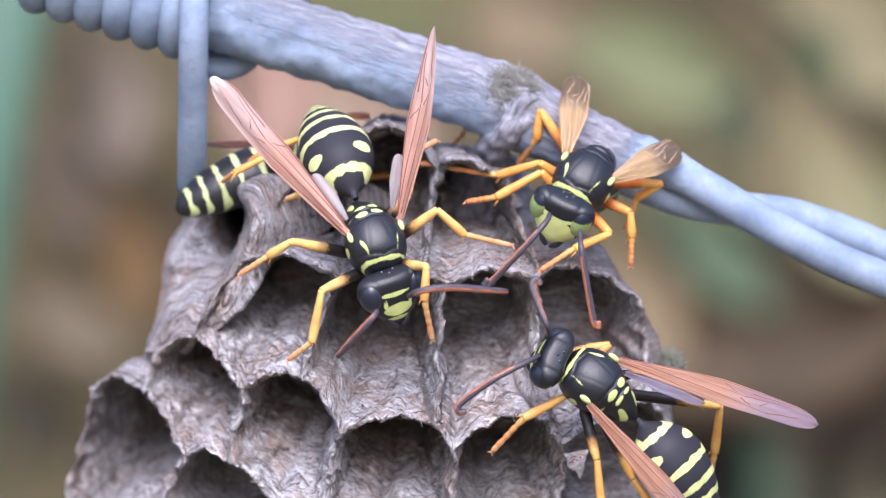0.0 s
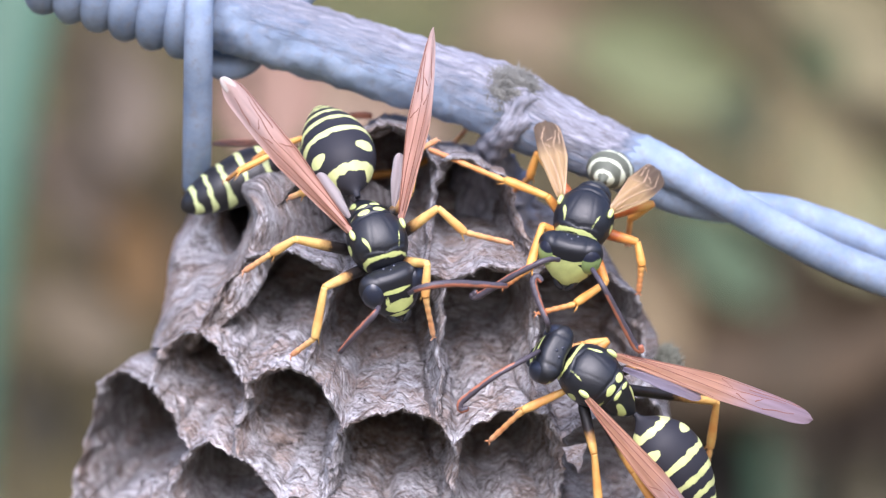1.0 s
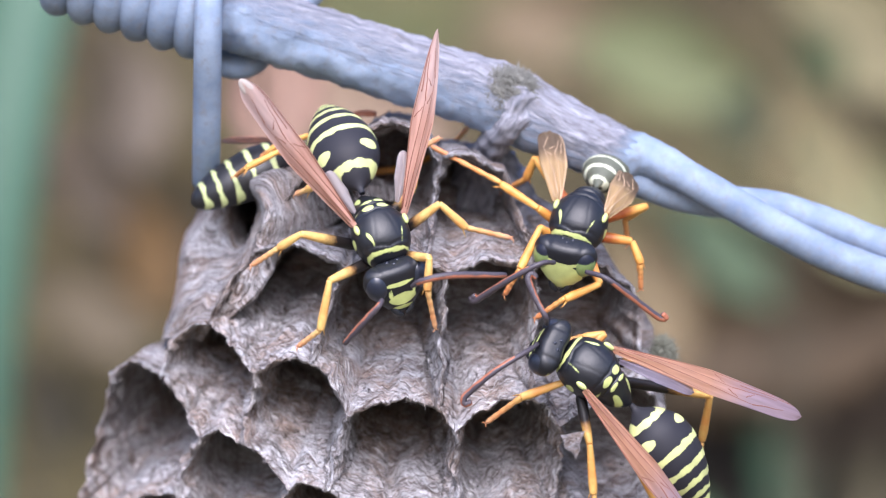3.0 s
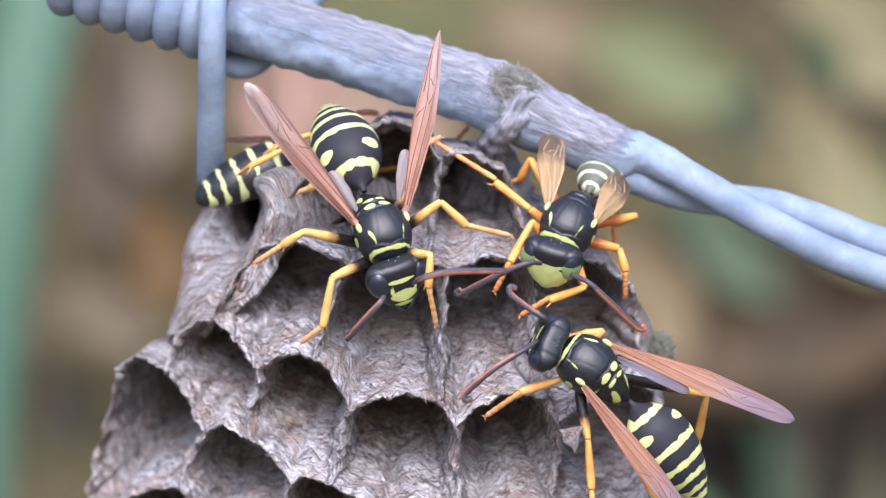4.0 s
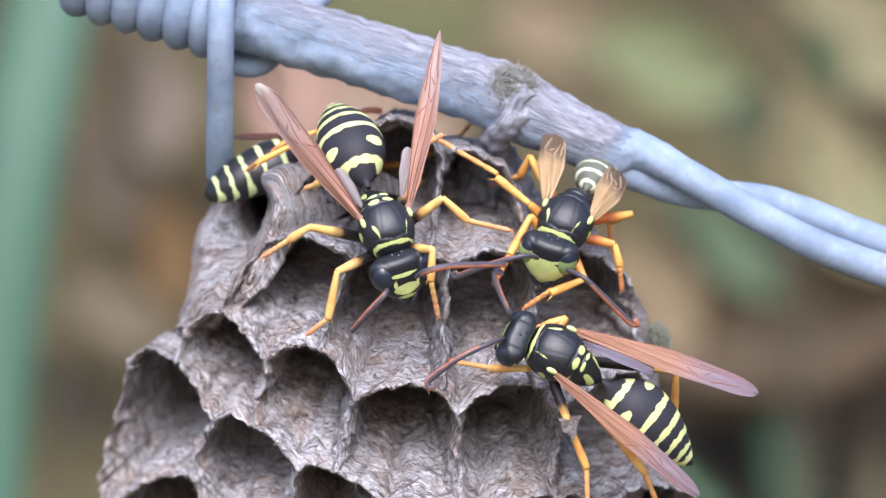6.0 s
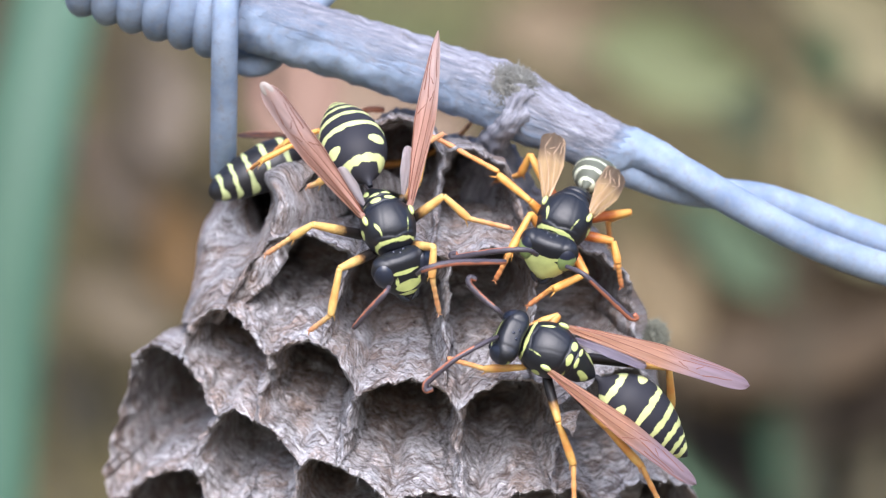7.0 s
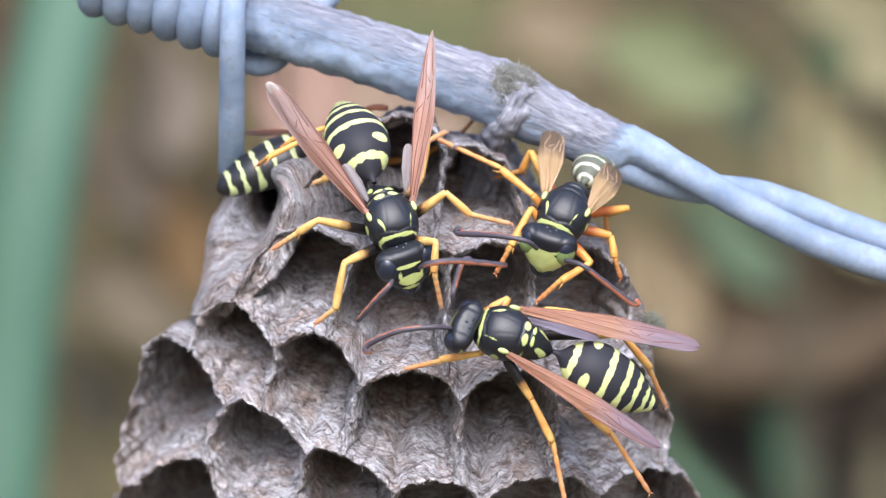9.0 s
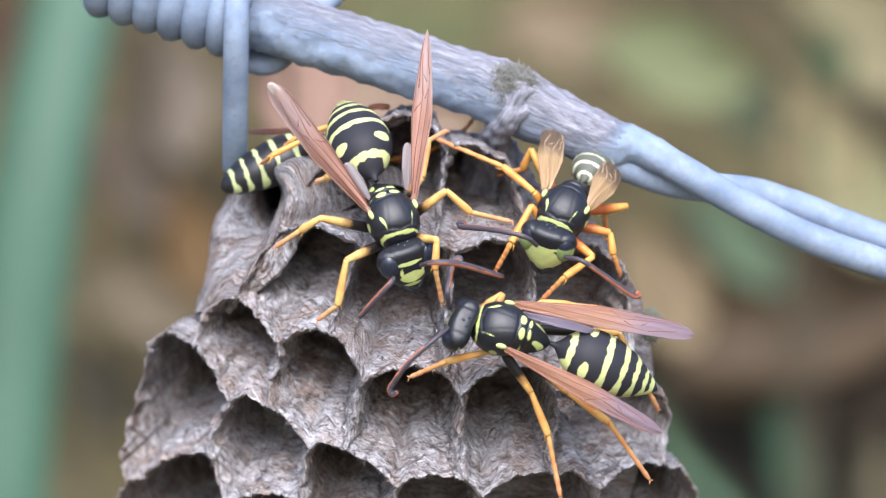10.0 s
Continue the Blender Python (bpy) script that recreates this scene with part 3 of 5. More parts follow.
def abdomen_mesh(blunt=False, slim=1.0):
    prof = [(0.0, 0.16), (0.04, 0.22), (0.075, 0.46), (0.13, 1.0), (0.2, 1.48), (0.3, 1.9), (0.42, 2.05), (0.52, 1.98), (0.62, 1.82), (0.72, 1.55), (0.82, 1.15), (0.9, 0.76), (0.96, 0.4), (1.0, 0.06)]
    if blunt:
        prof = prof[:9] + [(0.72, 1.66), (0.82, 1.4), (0.9, 1.08), (0.96, 0.7), (0.985, 0.4), (1.0, 0.05)]
    ends = [0.16, 0.35, 0.52, 0.67, 0.8, 0.92] if blunt else [0.12, 0.23, 0.35, 0.48, 0.62, 0.78] if slim < 1 else [0.2, 0.51, 0.665, 0.785, 0.885, 0.96]
    rows = 150
    xs, rs = [p[0] for p in prof], [p[1] for p in prof]
    sm = resample([(a, b, 0, 0) for a, b in prof], 10)
    sx, sr = [q[0] for q in sm], [q[1] for q in sm]
    verts, marks = [], []
    n = 72
    for k in range(rows + 1):
        u = k / rows
        r = float(np.interp(u, sx, sr)) * slim
        for e in ends:
            if u > e:
                r -= 0.045 * math.exp(-(u - e) / 0.03) * min(1, r)
        for b in range(n):
            a = 2 * math.pi * b / n
            droop = -1.3 * u ** 2.2
            verts.append(Vector((-7.3 * u * (0.4 + 0.6 * slim), r * math.sin(a), 0.9 * r * math.cos(a) + droop)))
            phi = abs((a + math.pi) % (2 * math.pi) - math.pi)
            m = -1.0
            for q, e in enumerate(ends):
                w = (0.068, 0.076, 0.066, 0.058, 0.05, 0.06)[q] * (0.8 + 0.35 * math.sin(phi) ** 2 - 0.3 * math.exp(-(phi / 0.22) ** 2) + 0.22 * math.cos(phi * 4))
                if slim < 1:
                    w *= 0.6
                if blunt:
                    w *= 0.85 * max(0.0, min(1.0, (2.2 - phi) * 2))
                m = max(m, min(u - (e - w), e - 0.004 - u) * 9)
            if not blunt and slim == 1:
                m = max(m, blob(u * 7.3, phi * 2.0, 0.31 * 7.3, 1.75, 0.31, 0.72))
            marks.append(m)
    return mesh_from("abdomen", verts, ring_faces(rows + 1, n), {"mark": marks})


def head_mesh(male):
    st = resample([(1.3, 0.02, 0.02, -0.02), (1.28, 0.75, 0.38, -0.36), (1.19, 1.3, 0.66, -0.66), (0.92, 1.62, 0.88, -0.88), (0.35, 1.76, 0.98, -0.95), (-0.3, 1.62, 1.02, -0.9), (-0.9, 1.28, 0.98, -0.75), (-1.35, 0.92, 0.9, -0.5), (-1.75, 0.58, 0.72, -0.2), (-1.95, 0.02, 0.4, 0.36)], 9)
    n = 72
    verts, marks = [], []
    for z, w, t, b in st:
        for k in range(n):
            a = 2 * math.pi * k / n
            cy, cx = math.sin(a), math.cos(a)
            s = (abs(cy) ** 2.05 + abs(cx) ** 2.05) ** (-1 / 2.05)
            v = Vector(((t + b) / 2 + (t - b) / 2 * cx * s, 1.12 * w * cy * s, z))
            if v.x < 0:
                v.x += 0.3 * math.exp(-(v.y / 0.9) ** 2) * -v.x
            if z > 0.3:
                v.z -= 0.05 * math.exp(-((abs(v.y) - 1.02) / 0.14) ** 2) * min(1.0, (z - 0.3) * 2)
            verts.append(v)
            m = -1.0
            ay = abs(v.y)
            if v.x > 0.1:
                if male:
                    m = max(m, blob(v.y, z, 0, -0.85, 1.3, 1.15), blob(ay, z, 0.55, 0.22, 0.75, 0.13, 0.25))
                else:
                    m = max(m, blob(v.y, z, 0, -0.75, 0.85, 0.42), blob(v.y, z, 0, -1.4, 0.6, 0.14), blob(v.y, z, 0, 0.32, 0.85, 0.13), blob(ay, z, 0.72, -0.35, 0.12, 0.34))
            elif v.x < -0.05:
                m = max(m, blob(v.x, z, -0.35, -0.1, 0.13, 0.75) if ay > 1.2 else -1)
            marks.append(m)
    return mesh_from("head", verts, ring_faces(len(st), n), {"mark": marks})


def wing_width(u, width, taper):
    rise = 0.27 + 0.73 * min(1, u / 0.5) ** 0.9
    fall = 1 - taper * max(0, (u - 0.45) / 0.55) ** 1.6
    tip = (1 - max(0, (u - 0.86) / 0.14) ** 2.2) ** 0.5 if u < 1 else 0.02
    return width * rise * fall * tip


def wing_mesh(length, width, curve, taper=0.3):
    rows, cols = 60, 14
    verts, mk, fib = [], [], []
    for side in (1, -1):
        for k in range(rows + 1):
            u = k / rows
            w = wing_width(u, width, taper)
            for c in range(cols + 1):
                q = c / cols - 0.5
                fold = 0.12 * math.cos(q * 7)
                y = q * w + curve * (u ** 2) * width
                verts.append(Vector((u * length, y, fold * (1 - 0.5 * u) + 0.35 * math.sin(u * 2.4) + side * 0.022)))
                mk.append(u)
                fib.append((u * length, q * w * 2, 0))
    n = cols + 1
    half = (rows + 1) * n
    faces = ring_faces(rows + 1, n, False) + [tuple(reversed(f)) for f in ring_faces(rows + 1, n, False, half)]
    for k in range(rows):
        for c in (0, cols):
            a, b = k * n + c, (k + 1) * n + c
            faces.append((a, half + a, half + b, b) if c == 0 else (b, half + b, half + a, a))
    return mesh_from("wing", verts, faces, {"mark": mk, "fibre": fib})


def vein_mesh(length, width, q0, q1, start, end, curve, taper=0.3):
    pts = []
    for k in range(20):
        u = start + (end - start) * k / 19
        q = q0 + (q1 - q0) * k / 19 + 0.012 * math.sin(k * 0.55 + q0 * 9)
        w = wing_width(u, width, taper)
        pts.append((u * length, q * w + curve * u * u * width, 0.12 * math.cos(q * 7) * (1 - 0.5 * u) + 0.35 * math.sin(u * 2.4) + 0.015))
    v, f, u = tube(pts, lambda s: 0.036 * (1 - 0.5 * s), 6)
    return mesh_from("vein", v, f)


def limb_mesh(name, length, prof, lo, hi, knots=0):
    """A limb segment along +x; the attribute runs from lo to hi."""
    rows = 28
    pts = [(length * k / rows, 0, 0) for k in range(rows + 1)]
    xs, rs = [p[0] for p in prof], [p[1] for p in prof]

    def rad(s):
        r = float(np.interp(s, xs, rs))
        if knots:
            r *= 0.82 + 0.32 * math.sin(((s * knots) % 1.0) * 2.6)
        return r
    v, f, u = tube(pts, rad, 10)
    marks = [lo + (hi - lo) * s for s in u]
    if name in ("tibia", "tarsus"):
        e = Vector((length, 0, 0))
        for sy in (-1, 1):
            if name == "tibia":
                w, g, _ = tube([e + Vector((-0.12, 0.12 * sy, -0.08)), e + Vector((0.15, 0.22 * sy, -0.2)), e + Vector((0.42, 0.28 * sy, -0.32))], lambda q: 0.07 * (1 - 0.85 * q), 6)
            else:
                w, g, _ = tube([e, e + Vector((0.16, 0.16 * sy, 0)), e + Vector((0.26, 0.2 * sy, -0.16))], lambda q: 0.06 * (1 - 0.8 * q), 6)
            k = len(v)
            v = v + w
            f = f + [tuple(i + k for i in q) for q in g]
            marks += [hi] * len(w)
    return mesh_from(name, v, f, {"mark": marks})


THORAX, THORAX_M, GASTER, GASTER_BLUNT, GASTER_SLIM = thorax_mesh(), thorax_mesh(True), abdomen_mesh(), abdomen_mesh(True), abdomen_mesh(False, 0.7)
HEAD_F, HEAD_M = head_mesh(False), head_mesh(True)


def frame_of(origin, forward, dorsal):
    """Pose (metres, in the world) of a wasp whose thorax lies at origin (mm about the nest's origin)."""
    x = Vector(forward).normalized()
    d = Vector(dorsal)
    z = (d - x * d.dot(x)).normalized()
    y = z.cross(x)
    m = Matrix((x, y, z)).transposed().to_4x4()
    m.translation = BASE + Vector(origin) * 0.001
    return m


def frame_by(point, spot, forward, dorsal):
    """As frame_of, with the wasp's own point spot (mm) lying at point."""
    m = frame_of((0, 0, 0), forward, dorsal)
    m.translation = BASE + Vector(point) * 0.001 - m.to_3x3() @ Vector(spot) * 0.001
    return m


def along(p, q, up=(0, 0, 1)):
    """Pose at p (mm) with x pointing to q."""
    x = (Vector(q) - Vector(p)).normalized()
    d = Vector(up)
    if abs(x.dot(d.normalized())) > 0.98:
        d = Vector((0.3, 1, 0.2))
    z = (d - x * d.dot(x)).normalized()
    m = Matrix((x, z.cross(x), z)).transposed().to_4x4()
    m.translation = Vector(p) * 0.001
    return m


HIPS = {"fl": (1.3, 0.75, -1.3), "fr": (1.3, -0.75, -1.3), "ml": (0.0, 0.95, -1.5), "mr": (0.0, -0.95, -1.5), "hl": (-1.2, 0.85, -1.4), "hr": (-1.2, -0.85, -1.4)}


def local(m, p):
    """A point in mm about the nest's origin, in the wasp's space (mm)."""
    return (m.inverted() @ (BASE + Vector(p) * 0.001)) * 1000


def leg_poses(m, hip, pts, lengths):
    """Poses of femur, tibia, tarsus in the leg's space, aimed through world points knee, ankle, foot."""
    k, a, f = [local(m, p) - Vector(hip) for p in pts]
    out = []
    at = Vector((0, 0, 0))
    prev = Vector((0, 0, 0))
    for target, ln in zip((k, a, f), lengths):
        d = (target - prev).normalized()
        out.append(along(at, at + d))
        at = at + d * ln
        prev = target
    return out


def gaster_pose(m, way, up, sx=1.0, sr=1.0, root=(-0.00275, 0, -0.0006)):
    """The abdomen's pose in the wasp's space: it points along way, its back towards up (both in the world)."""
    r = m.inverted().to_3x3()
    x = -(r @ Vector(way)).normalized()
    d = r @ Vector(up)
    z = (d - x * d.dot(x)).normalized()
    g = Matrix((x, z.cross(x), z)).transposed().to_4x4()
    g.translation = root
    return g @ Matrix.Diagonal((sx, sr, sr, 1))


def antenna_mesh(pts):
    line = spline(pts, 7)
    n = 10
    v, f, u = tube(line, lambda s: (0.14 + 0.065 * min(1, s * 2) - 0.25 * max(0, s - 0.82)) * (1 + 0.06 * math.sin(s * 75)), n)
    marks = []
    for k in range(len(v)):
        ring = (k % n) / n * 2 * math.pi
        marks.append(0.45 * math.cos(ring - 1.2) - 0.05 if 0.22 < u[k] else -0.5)
    return mesh_from("antenna", v, f, {"mark": marks})


def build_wasp(spec):
    m = spec["pose"]
    w = thing("paper_wasp", m, spec["label"], "wasp", "wasps on the nest")
    male = spec.get("male", False)
    part("thorax", THORAX_M if male else THORAX, CHITIN, w, "glossy black thorax with yellow spots")
    ab = part("abdomen", GASTER_BLUNT if spec.get("blunt") else GASTER_SLIM if male else GASTER, spec.get("bands", ABDOMEN), w, "black abdomen with yellow bands", spec["abdomen"])
    head = part("head", HEAD_M if male else HEAD_F, CHITIN, w, "greenish-yellow face" if male else "black head with a yellow face plate", spec["head"])
    for s in (1, -1):
        v, f = ellipsoid(0.2, 1.22 * s, 0.16, 0.8, 0.71, 0.97, 32, 24)
        part("eye", mesh_from("eye", v, f, {"mark": [(0.55 - p.z) * 0.8 for p in v]}), spec.get("eye", EYE), head)
        v, f = ellipsoid(0.4, 1.5 * s, 0.9, 0.36, 0.17, 0.19, 16, 10)
        part("wing_root", mesh_from("wing_root", v, f, {"mark": [0.5] * len(v)}), CHITIN, w)
    for y, x in ((0, 0.12), (0.32, -0.18), (-0.32, -0.18)):
        v, f = ellipsoid(x, y, 1.22, 0.13, 0.13, 0.13, 12, 8)
        part("ocellus", mesh_from("ocellus", v, f), EYE, head)
    for s in (1, -1):
        v, f, u = tube(spline([(0.5, 0.55 * s, -1.45), (0.75, 0.42 * s, -1.75), (0.8, 0.1 * s, -2.0)], 5), lambda q: 0.26 - 0.15 * q, 10)
        part("jaw", mesh_from("jaw", v, f, {"mark": [-1] * len(v)}), CHITIN, head)
    mats = {}
    for key in ("left", "right"):
        if key not in spec["wings"]:
            continue
        base, tip, up, length, width, curve, taper = spec["wings"][key]
        wm = along(base, local(m, tip), m.inverted().to_3x3() @ Vector(up))
        wing = part("wing", wing_mesh(length, width, curve, taper), spec.get("wing", WING), w, "", wm)
        sgn = -1 if key == "left" else 1
        for q0, q1, start, end in ((-0.46, -0.46, 0.02, 0.95), (-0.38, -0.05, 0.03, 0.62), (-0.1, 0.3, 0.04, 0.74), (0.2, 0.44, 0.03, 0.5), (-0.4, -0.12, 0.52, 0.58), (-0.05, -0.3, 0.62, 0.86), (0.05, 0.22, 0.6, 0.66), (0.3, 0.1, 0.74, 0.9), (-0.3, -0.44, 0.66, 0.93), (0.12, -0.1, 0.7, 0.74)):
            part("vein", vein_mesh(length, width, q0 * -sgn, q1 * -sgn, start, end, curve, taper), spec.get("vein", VEIN), wing)
        if spec.get("frayed") == key:
            v, f = ellipsoid(length * 0.96, curve * width * 0.93, 0.24, 0.68, 0.36, 0.09, 20, 10)
            part("wing_tip", mesh_from("wing_tip", v, f), FRAYED, wing, "whitish frayed wing tip")
        inner = 1 if base[1] > 0 else -1
        if spec.get("hind") and key in spec.get("hind_on", ("left", "right")):
            part("hindwing", wing_mesh(length * spec.get("hind_length", 0.28), width * 0.6, 0.0), spec["hind"], wing, spec.get("hind_label", "pale crumpled hindwing"), pose(0.0006, inner * 0.00045, -0.0003, 0, 0, inner * 5))
        mats[key] = wing
    ants = []
    for pts in spec["antennae"]:
        line = [local(m, p) for p in pts]
        if "hook" in spec:
            e = (line[-1] - line[-2]).normalized()
            h = m.inverted().to_3x3() @ Vector(spec["hook"])
            line += [line[-1] + e * 0.5 + h * 0.15, line[-1] + e * 0.72 + h * 0.6, line[-1] + e * 0.4 + h * 0.85]
        root = line[0]
        am = along(root, line[len(pts) - 1])
        inv = am.inverted()
        rel = [(inv @ (p * 0.001)) * 1000 for p in line]
        ants.append((part("antenna", antenna_mesh(rel), ANT, w, "", am), root))
    legs = {}
    mat = spec.get("leg", LEG_YELLOW)
    slim = spec.get("slim", 0.94)
    for key, pts in spec["legs"].items():
        hip = HIPS[key]
        v, f = ellipsoid(0, 0, 0.15, 0.42, 0.36, 0.55, 16, 10)
        leg = part("leg", mesh_from("leg", v, f, {"mark": [0.0] * len(v)}), mat, w, "", Matrix.Translation(Vector(hip) * 0.001))
        k, a, ft = [local(m, p) - Vector(hip) for p in pts]
        ls = (k.length, (a - k).length, (ft - a).length)
        ps = leg_poses(m, hip, pts, ls)
        fe = part("femur", limb_mesh("femur", ls[0], [(a, b * slim) for a, b in [(0, 0.22), (0.15, 0.36), (0.5, 0.34), (0.85, 0.27), (1, 0.22)]], 0.0, 0.46), mat, leg, "", ps[0])
        ti = part("tibia", limb_mesh("tibia", ls[1], [(a, b * slim) for a, b in [(0, 0.2), (0.3, 0.24), (0.8, 0.29), (1, 0.24)]], 0.5, 0.8), mat, leg, "", ps[1])
        ta = part("tarsus", limb_mesh("tarsus", ls[2], [(a, b * slim) for a, b in [(0, 0.17), (0.5, 0.16), (0.88, 0.17), (1, 0.1)]], 0.84, 1.0, 5), mat, leg, "", ps[2])
        legs[key] = (hip, ls, fe, ti, ta)
    return dict(thing=w, pose=m, wings=mats, antennae=ants, legs=legs, abdomen=ab, head=head)


# the guard wasp on top of the comb, head down
POSE_A = frame_of((-3.4, -7.50, 2.35), (0.33, -0.52, -0.79), (0.05, -0.8, 0.6))
SPEC_A = dict(pose=POSE_A, wing=WING_ROSE_LIT, hind=HIND_PALE, frayed="left", label="black and yellow wasp standing head down on the nest", abdomen=gaster_pose(POSE_A, (-0.3, 0.62, 0.71), (-0.15, -0.75, 0.6), 1.16, 1.0, (-0.0025, -0.0001, 0.0001)), head=pose(0.0033, 0.0, -0.0008, 0, -24, 6) @ Matrix.Diagonal((0.95, 1.02, 0.97, 1)),
    wings={"left": ((0.1, -1.56, 0.9), (-11.04, -8.00, 10.50), (-0.45, -0.85, 0.35), 11.3, 1.55, -0.05, 0.15), "right": ((0.1, 1.56, 0.9), (-0.98, -9.00, 14.10), (0.3, -1, 0.1), 11.0, 1.4, 0.05, 0.8)},
    antennae=[[(-3.13, -11.50, -1.84), (-3.38, -12.00, -2.23), (-4.29, -11.50, -3.21), (-5.31, -10.50, -4.37)], [(-1.40, -11.50, -1.04), (-0.57, -12.50, -0.86), (1.11, -12.00, -0.97), (3.83, -10.00, -1.77)]],
    legs={"fr": [(-6.18, -10.00, -0.72), (-6.74, -9.20, -3.59), (-8.06, -8.00, -4.58)], "fl": [(-0.40, -10.00, 0.61), (-0.51, -9.50, -1.27), (-0.04, -8.00, -3.52)],
          "mr": [(-7.86, -9.00, 1.99), (-9.15, -8.20, 1.20), (-10.78, -7.00, 0.15)], "ml": [(0.22, -7.50, 3.75), (1.75, -6.80, 2.37), (4.43, -5.00, 1.76)],
          "hr": [(-6.73, -5.00, 5.16), (-7.56, -4.00, 4.62), (-8.24, -3.00, 4.38)], "hl": [(-1.32, -5.50, 4.64), (-0.99, -5.00, 6.99), (0.22, -3.00, 7.68)]})
POSE_B = frame_of((-6.3, 5.00, 7.20), (0.5, 0.85, -0.1), (-0.45, -0.3, 0.8))
SPEC_B = dict(pose=POSE_B, blunt=True, slim=0.75, bands=ABDOMEN_DARK, label="wasp resting on the upper back edge of the nest", wing=WING_DARK, abdomen=gaster_pose(POSE_B, (-0.92, -0.2, -0.28), (-0.3, -0.75, 0.6), 1.04, 0.82), head=pose(0.0033, 0, -0.0002),
    wings={"left": ((0.1, 1.56, 0.9), (-12.83, 3.00, 7.57), (0.2, -0.6, 0.9), 6.0, 0.8, 0, 0.3)}, hind=False,
    antennae=[[(-5.40, 5.00, 8.85), (-4.64, 4.00, 9.39), (-3.52, 4.00, 9.39)]],
    legs={"hr": [(-9.31, -1.20, 7.05), (-11.21, -1.80, 6.08), (-11.93, 0.00, 5.59)], "mr": [(-7.6, -0.50, 8.0), (-9.70, 0.00, 7.3), (-10.54, 1.00, 6.65)], "fl": [(-1.4, 6.0, 6.2), (1.2, 5.5, 7.7), (2.0, 5.2, 8.6)]}, leg=LEG_ORANGE)
POSE_C = frame_of((8.03, -4.00, 2.79), (-0.4, -0.6, -0.7), (0.1, -0.75, 0.62))
EYE_GREEN = marked_material("eye_black_above_green_below", (0.012, 0.014, 0.024), (0.22, 0.30, 0.11), 0.35)
SPEC_C = dict(pose=POSE_C, label="male wasp with a greenish-yellow face and amber wings", abdomen=pose(-0.00275, 0, -0.0006, 0, -20, 0), head=pose(0.0031, 0, -0.0003, 0, -10, 4) @ Matrix.Diagonal((0.98, 0.97, 1.0, 1)), male=True, eye=EYE_GREEN, vein=VEIN_PALE, bands=ABDOMEN_PALE, hook=(0.25, -0.15, 0.3),
    wings={"left": ((0.1, -1.56, 0.9), (7.43, -0.80, 7.61), (0.2, -1, 0.5), 5.4, 1.7, 0.0, 0.1), "right": ((0.1, 1.56, 0.9), (10.94, -0.80, 5.03), (0.5, -0.9, 0.4), 5.4, 1.75, 0.0, 0.1)}, wing=WING_PALE, hind=False, leg=LEG_ORANGE,
    antennae=[[(6.02, -8.50, 0.22), (5.28, -9.50, 0.76), (3.48, -9.00, 1.20), (1.49, -7.50, 1.42)], [(7.84, -8.50, -0.51), (8.90, -9.50, -0.76), (10.18, -9.00, -1.59), (11.91, -8.00, -2.80)]],
    legs={"fr": [(5.71, -5.00, 2.78), (4.42, -6.00, 0.40), (3.44, -5.00, -1.35)], "fl": [(9.73, -5.00, -0.51), (7.88, -6.00, -1.79), (6.44, -5.00, -3.26)],
          "mr": [(5.91, -4.00, 3.70), (3.89, -3.50, 5.36), (-0.52, -2.00, 7.22)], "ml": [(10.88, -3.00, 1.07), (11.07, -3.00, -0.33), (11.57, -2.00, -1.62)],
          "hr": [(5.76, -1.00, 6.50), (5.22, 0.00, 5.22), (3.57, 2.00, 4.88)], "hl": [(12.04, -1.00, 2.81), (10.59, 0.00, 2.44), (10.80, 1.00, 0.78)]})
POSE_D = frame_by((5.12, -11.00, -4.94), (-0.7, 0, 1.3), (-0.97, -0.08, 0.225), (0.08, -0.93, 0.34))
SPEC_D = dict(pose=POSE_D, hind=HIND_VIOLET, hind_on=("right",), hind_length=0.4, hind_label="violet translucent hindwing", leg=LEG_DARK, hook=(0.6, -0.15, -0.25), label="black and yellow wasp walking across the face of the nest", abdomen=pose(-0.0028, 0, -0.0006, 0, -4, -6) @ Matrix.Diagonal((1.06, 0.97, 0.97, 1)), head=pose(0.0030, 0.0004, -0.0002, 0, 0, -11) @ Matrix.Diagonal((0.98, 0.94, 0.96, 1)),
    wings={"left": ((0.1, 1.56, 0.9), (14.35, -9.00, -12.10), (0.2, -1, 0.2), 11.6, 1.4, 0.05, 0.4), "right": ((0.1, -1.56, 0.9), (16.38, -8.00, -5.59), (0.0, -0.9, 0.5), 11.9, 1.6, -0.05, 0.3)},
    antennae=[[(0.40, -11.00, -5.01), (-0.50, -12.00, -5.72), (-2.12, -12.00, -7.16), (-3.21, -11.00, -8.62)], [(0.40, -11.00, -3.75), (0.29, -12.00, -2.84), (0.40, -11.50, -1.94), (0.58, -11.00, -1.05)]],
    legs={"fl": [(2.93, -9.00, -6.56), (0.22, -9.00, -7.21), (-2.15, -7.50, -8.26)], "ml": [(5.66, -8.50, -9.21), (6.76, -8.00, -11.95), (7.57, -7.00, -15.99)], "hl": [(8.03, -8.00, -9.23), (10.68, -8.00, -11.15), (13.36, -6.00, -14.93)],
          "fr": [(3.85, -8.00, -2.87), (2.76, -8.00, -3.60), (1.67, -7.00, -4.33)], "mr": [(6.41, -7.00, -3.42), (8.24, -6.50, -3.61), (10.09, -5.50, -3.80)], "hr": [(11.34, -6.50, -5.43), (12.66, -5.00, -8.01), (14.01, -3.00, -10.44)]})


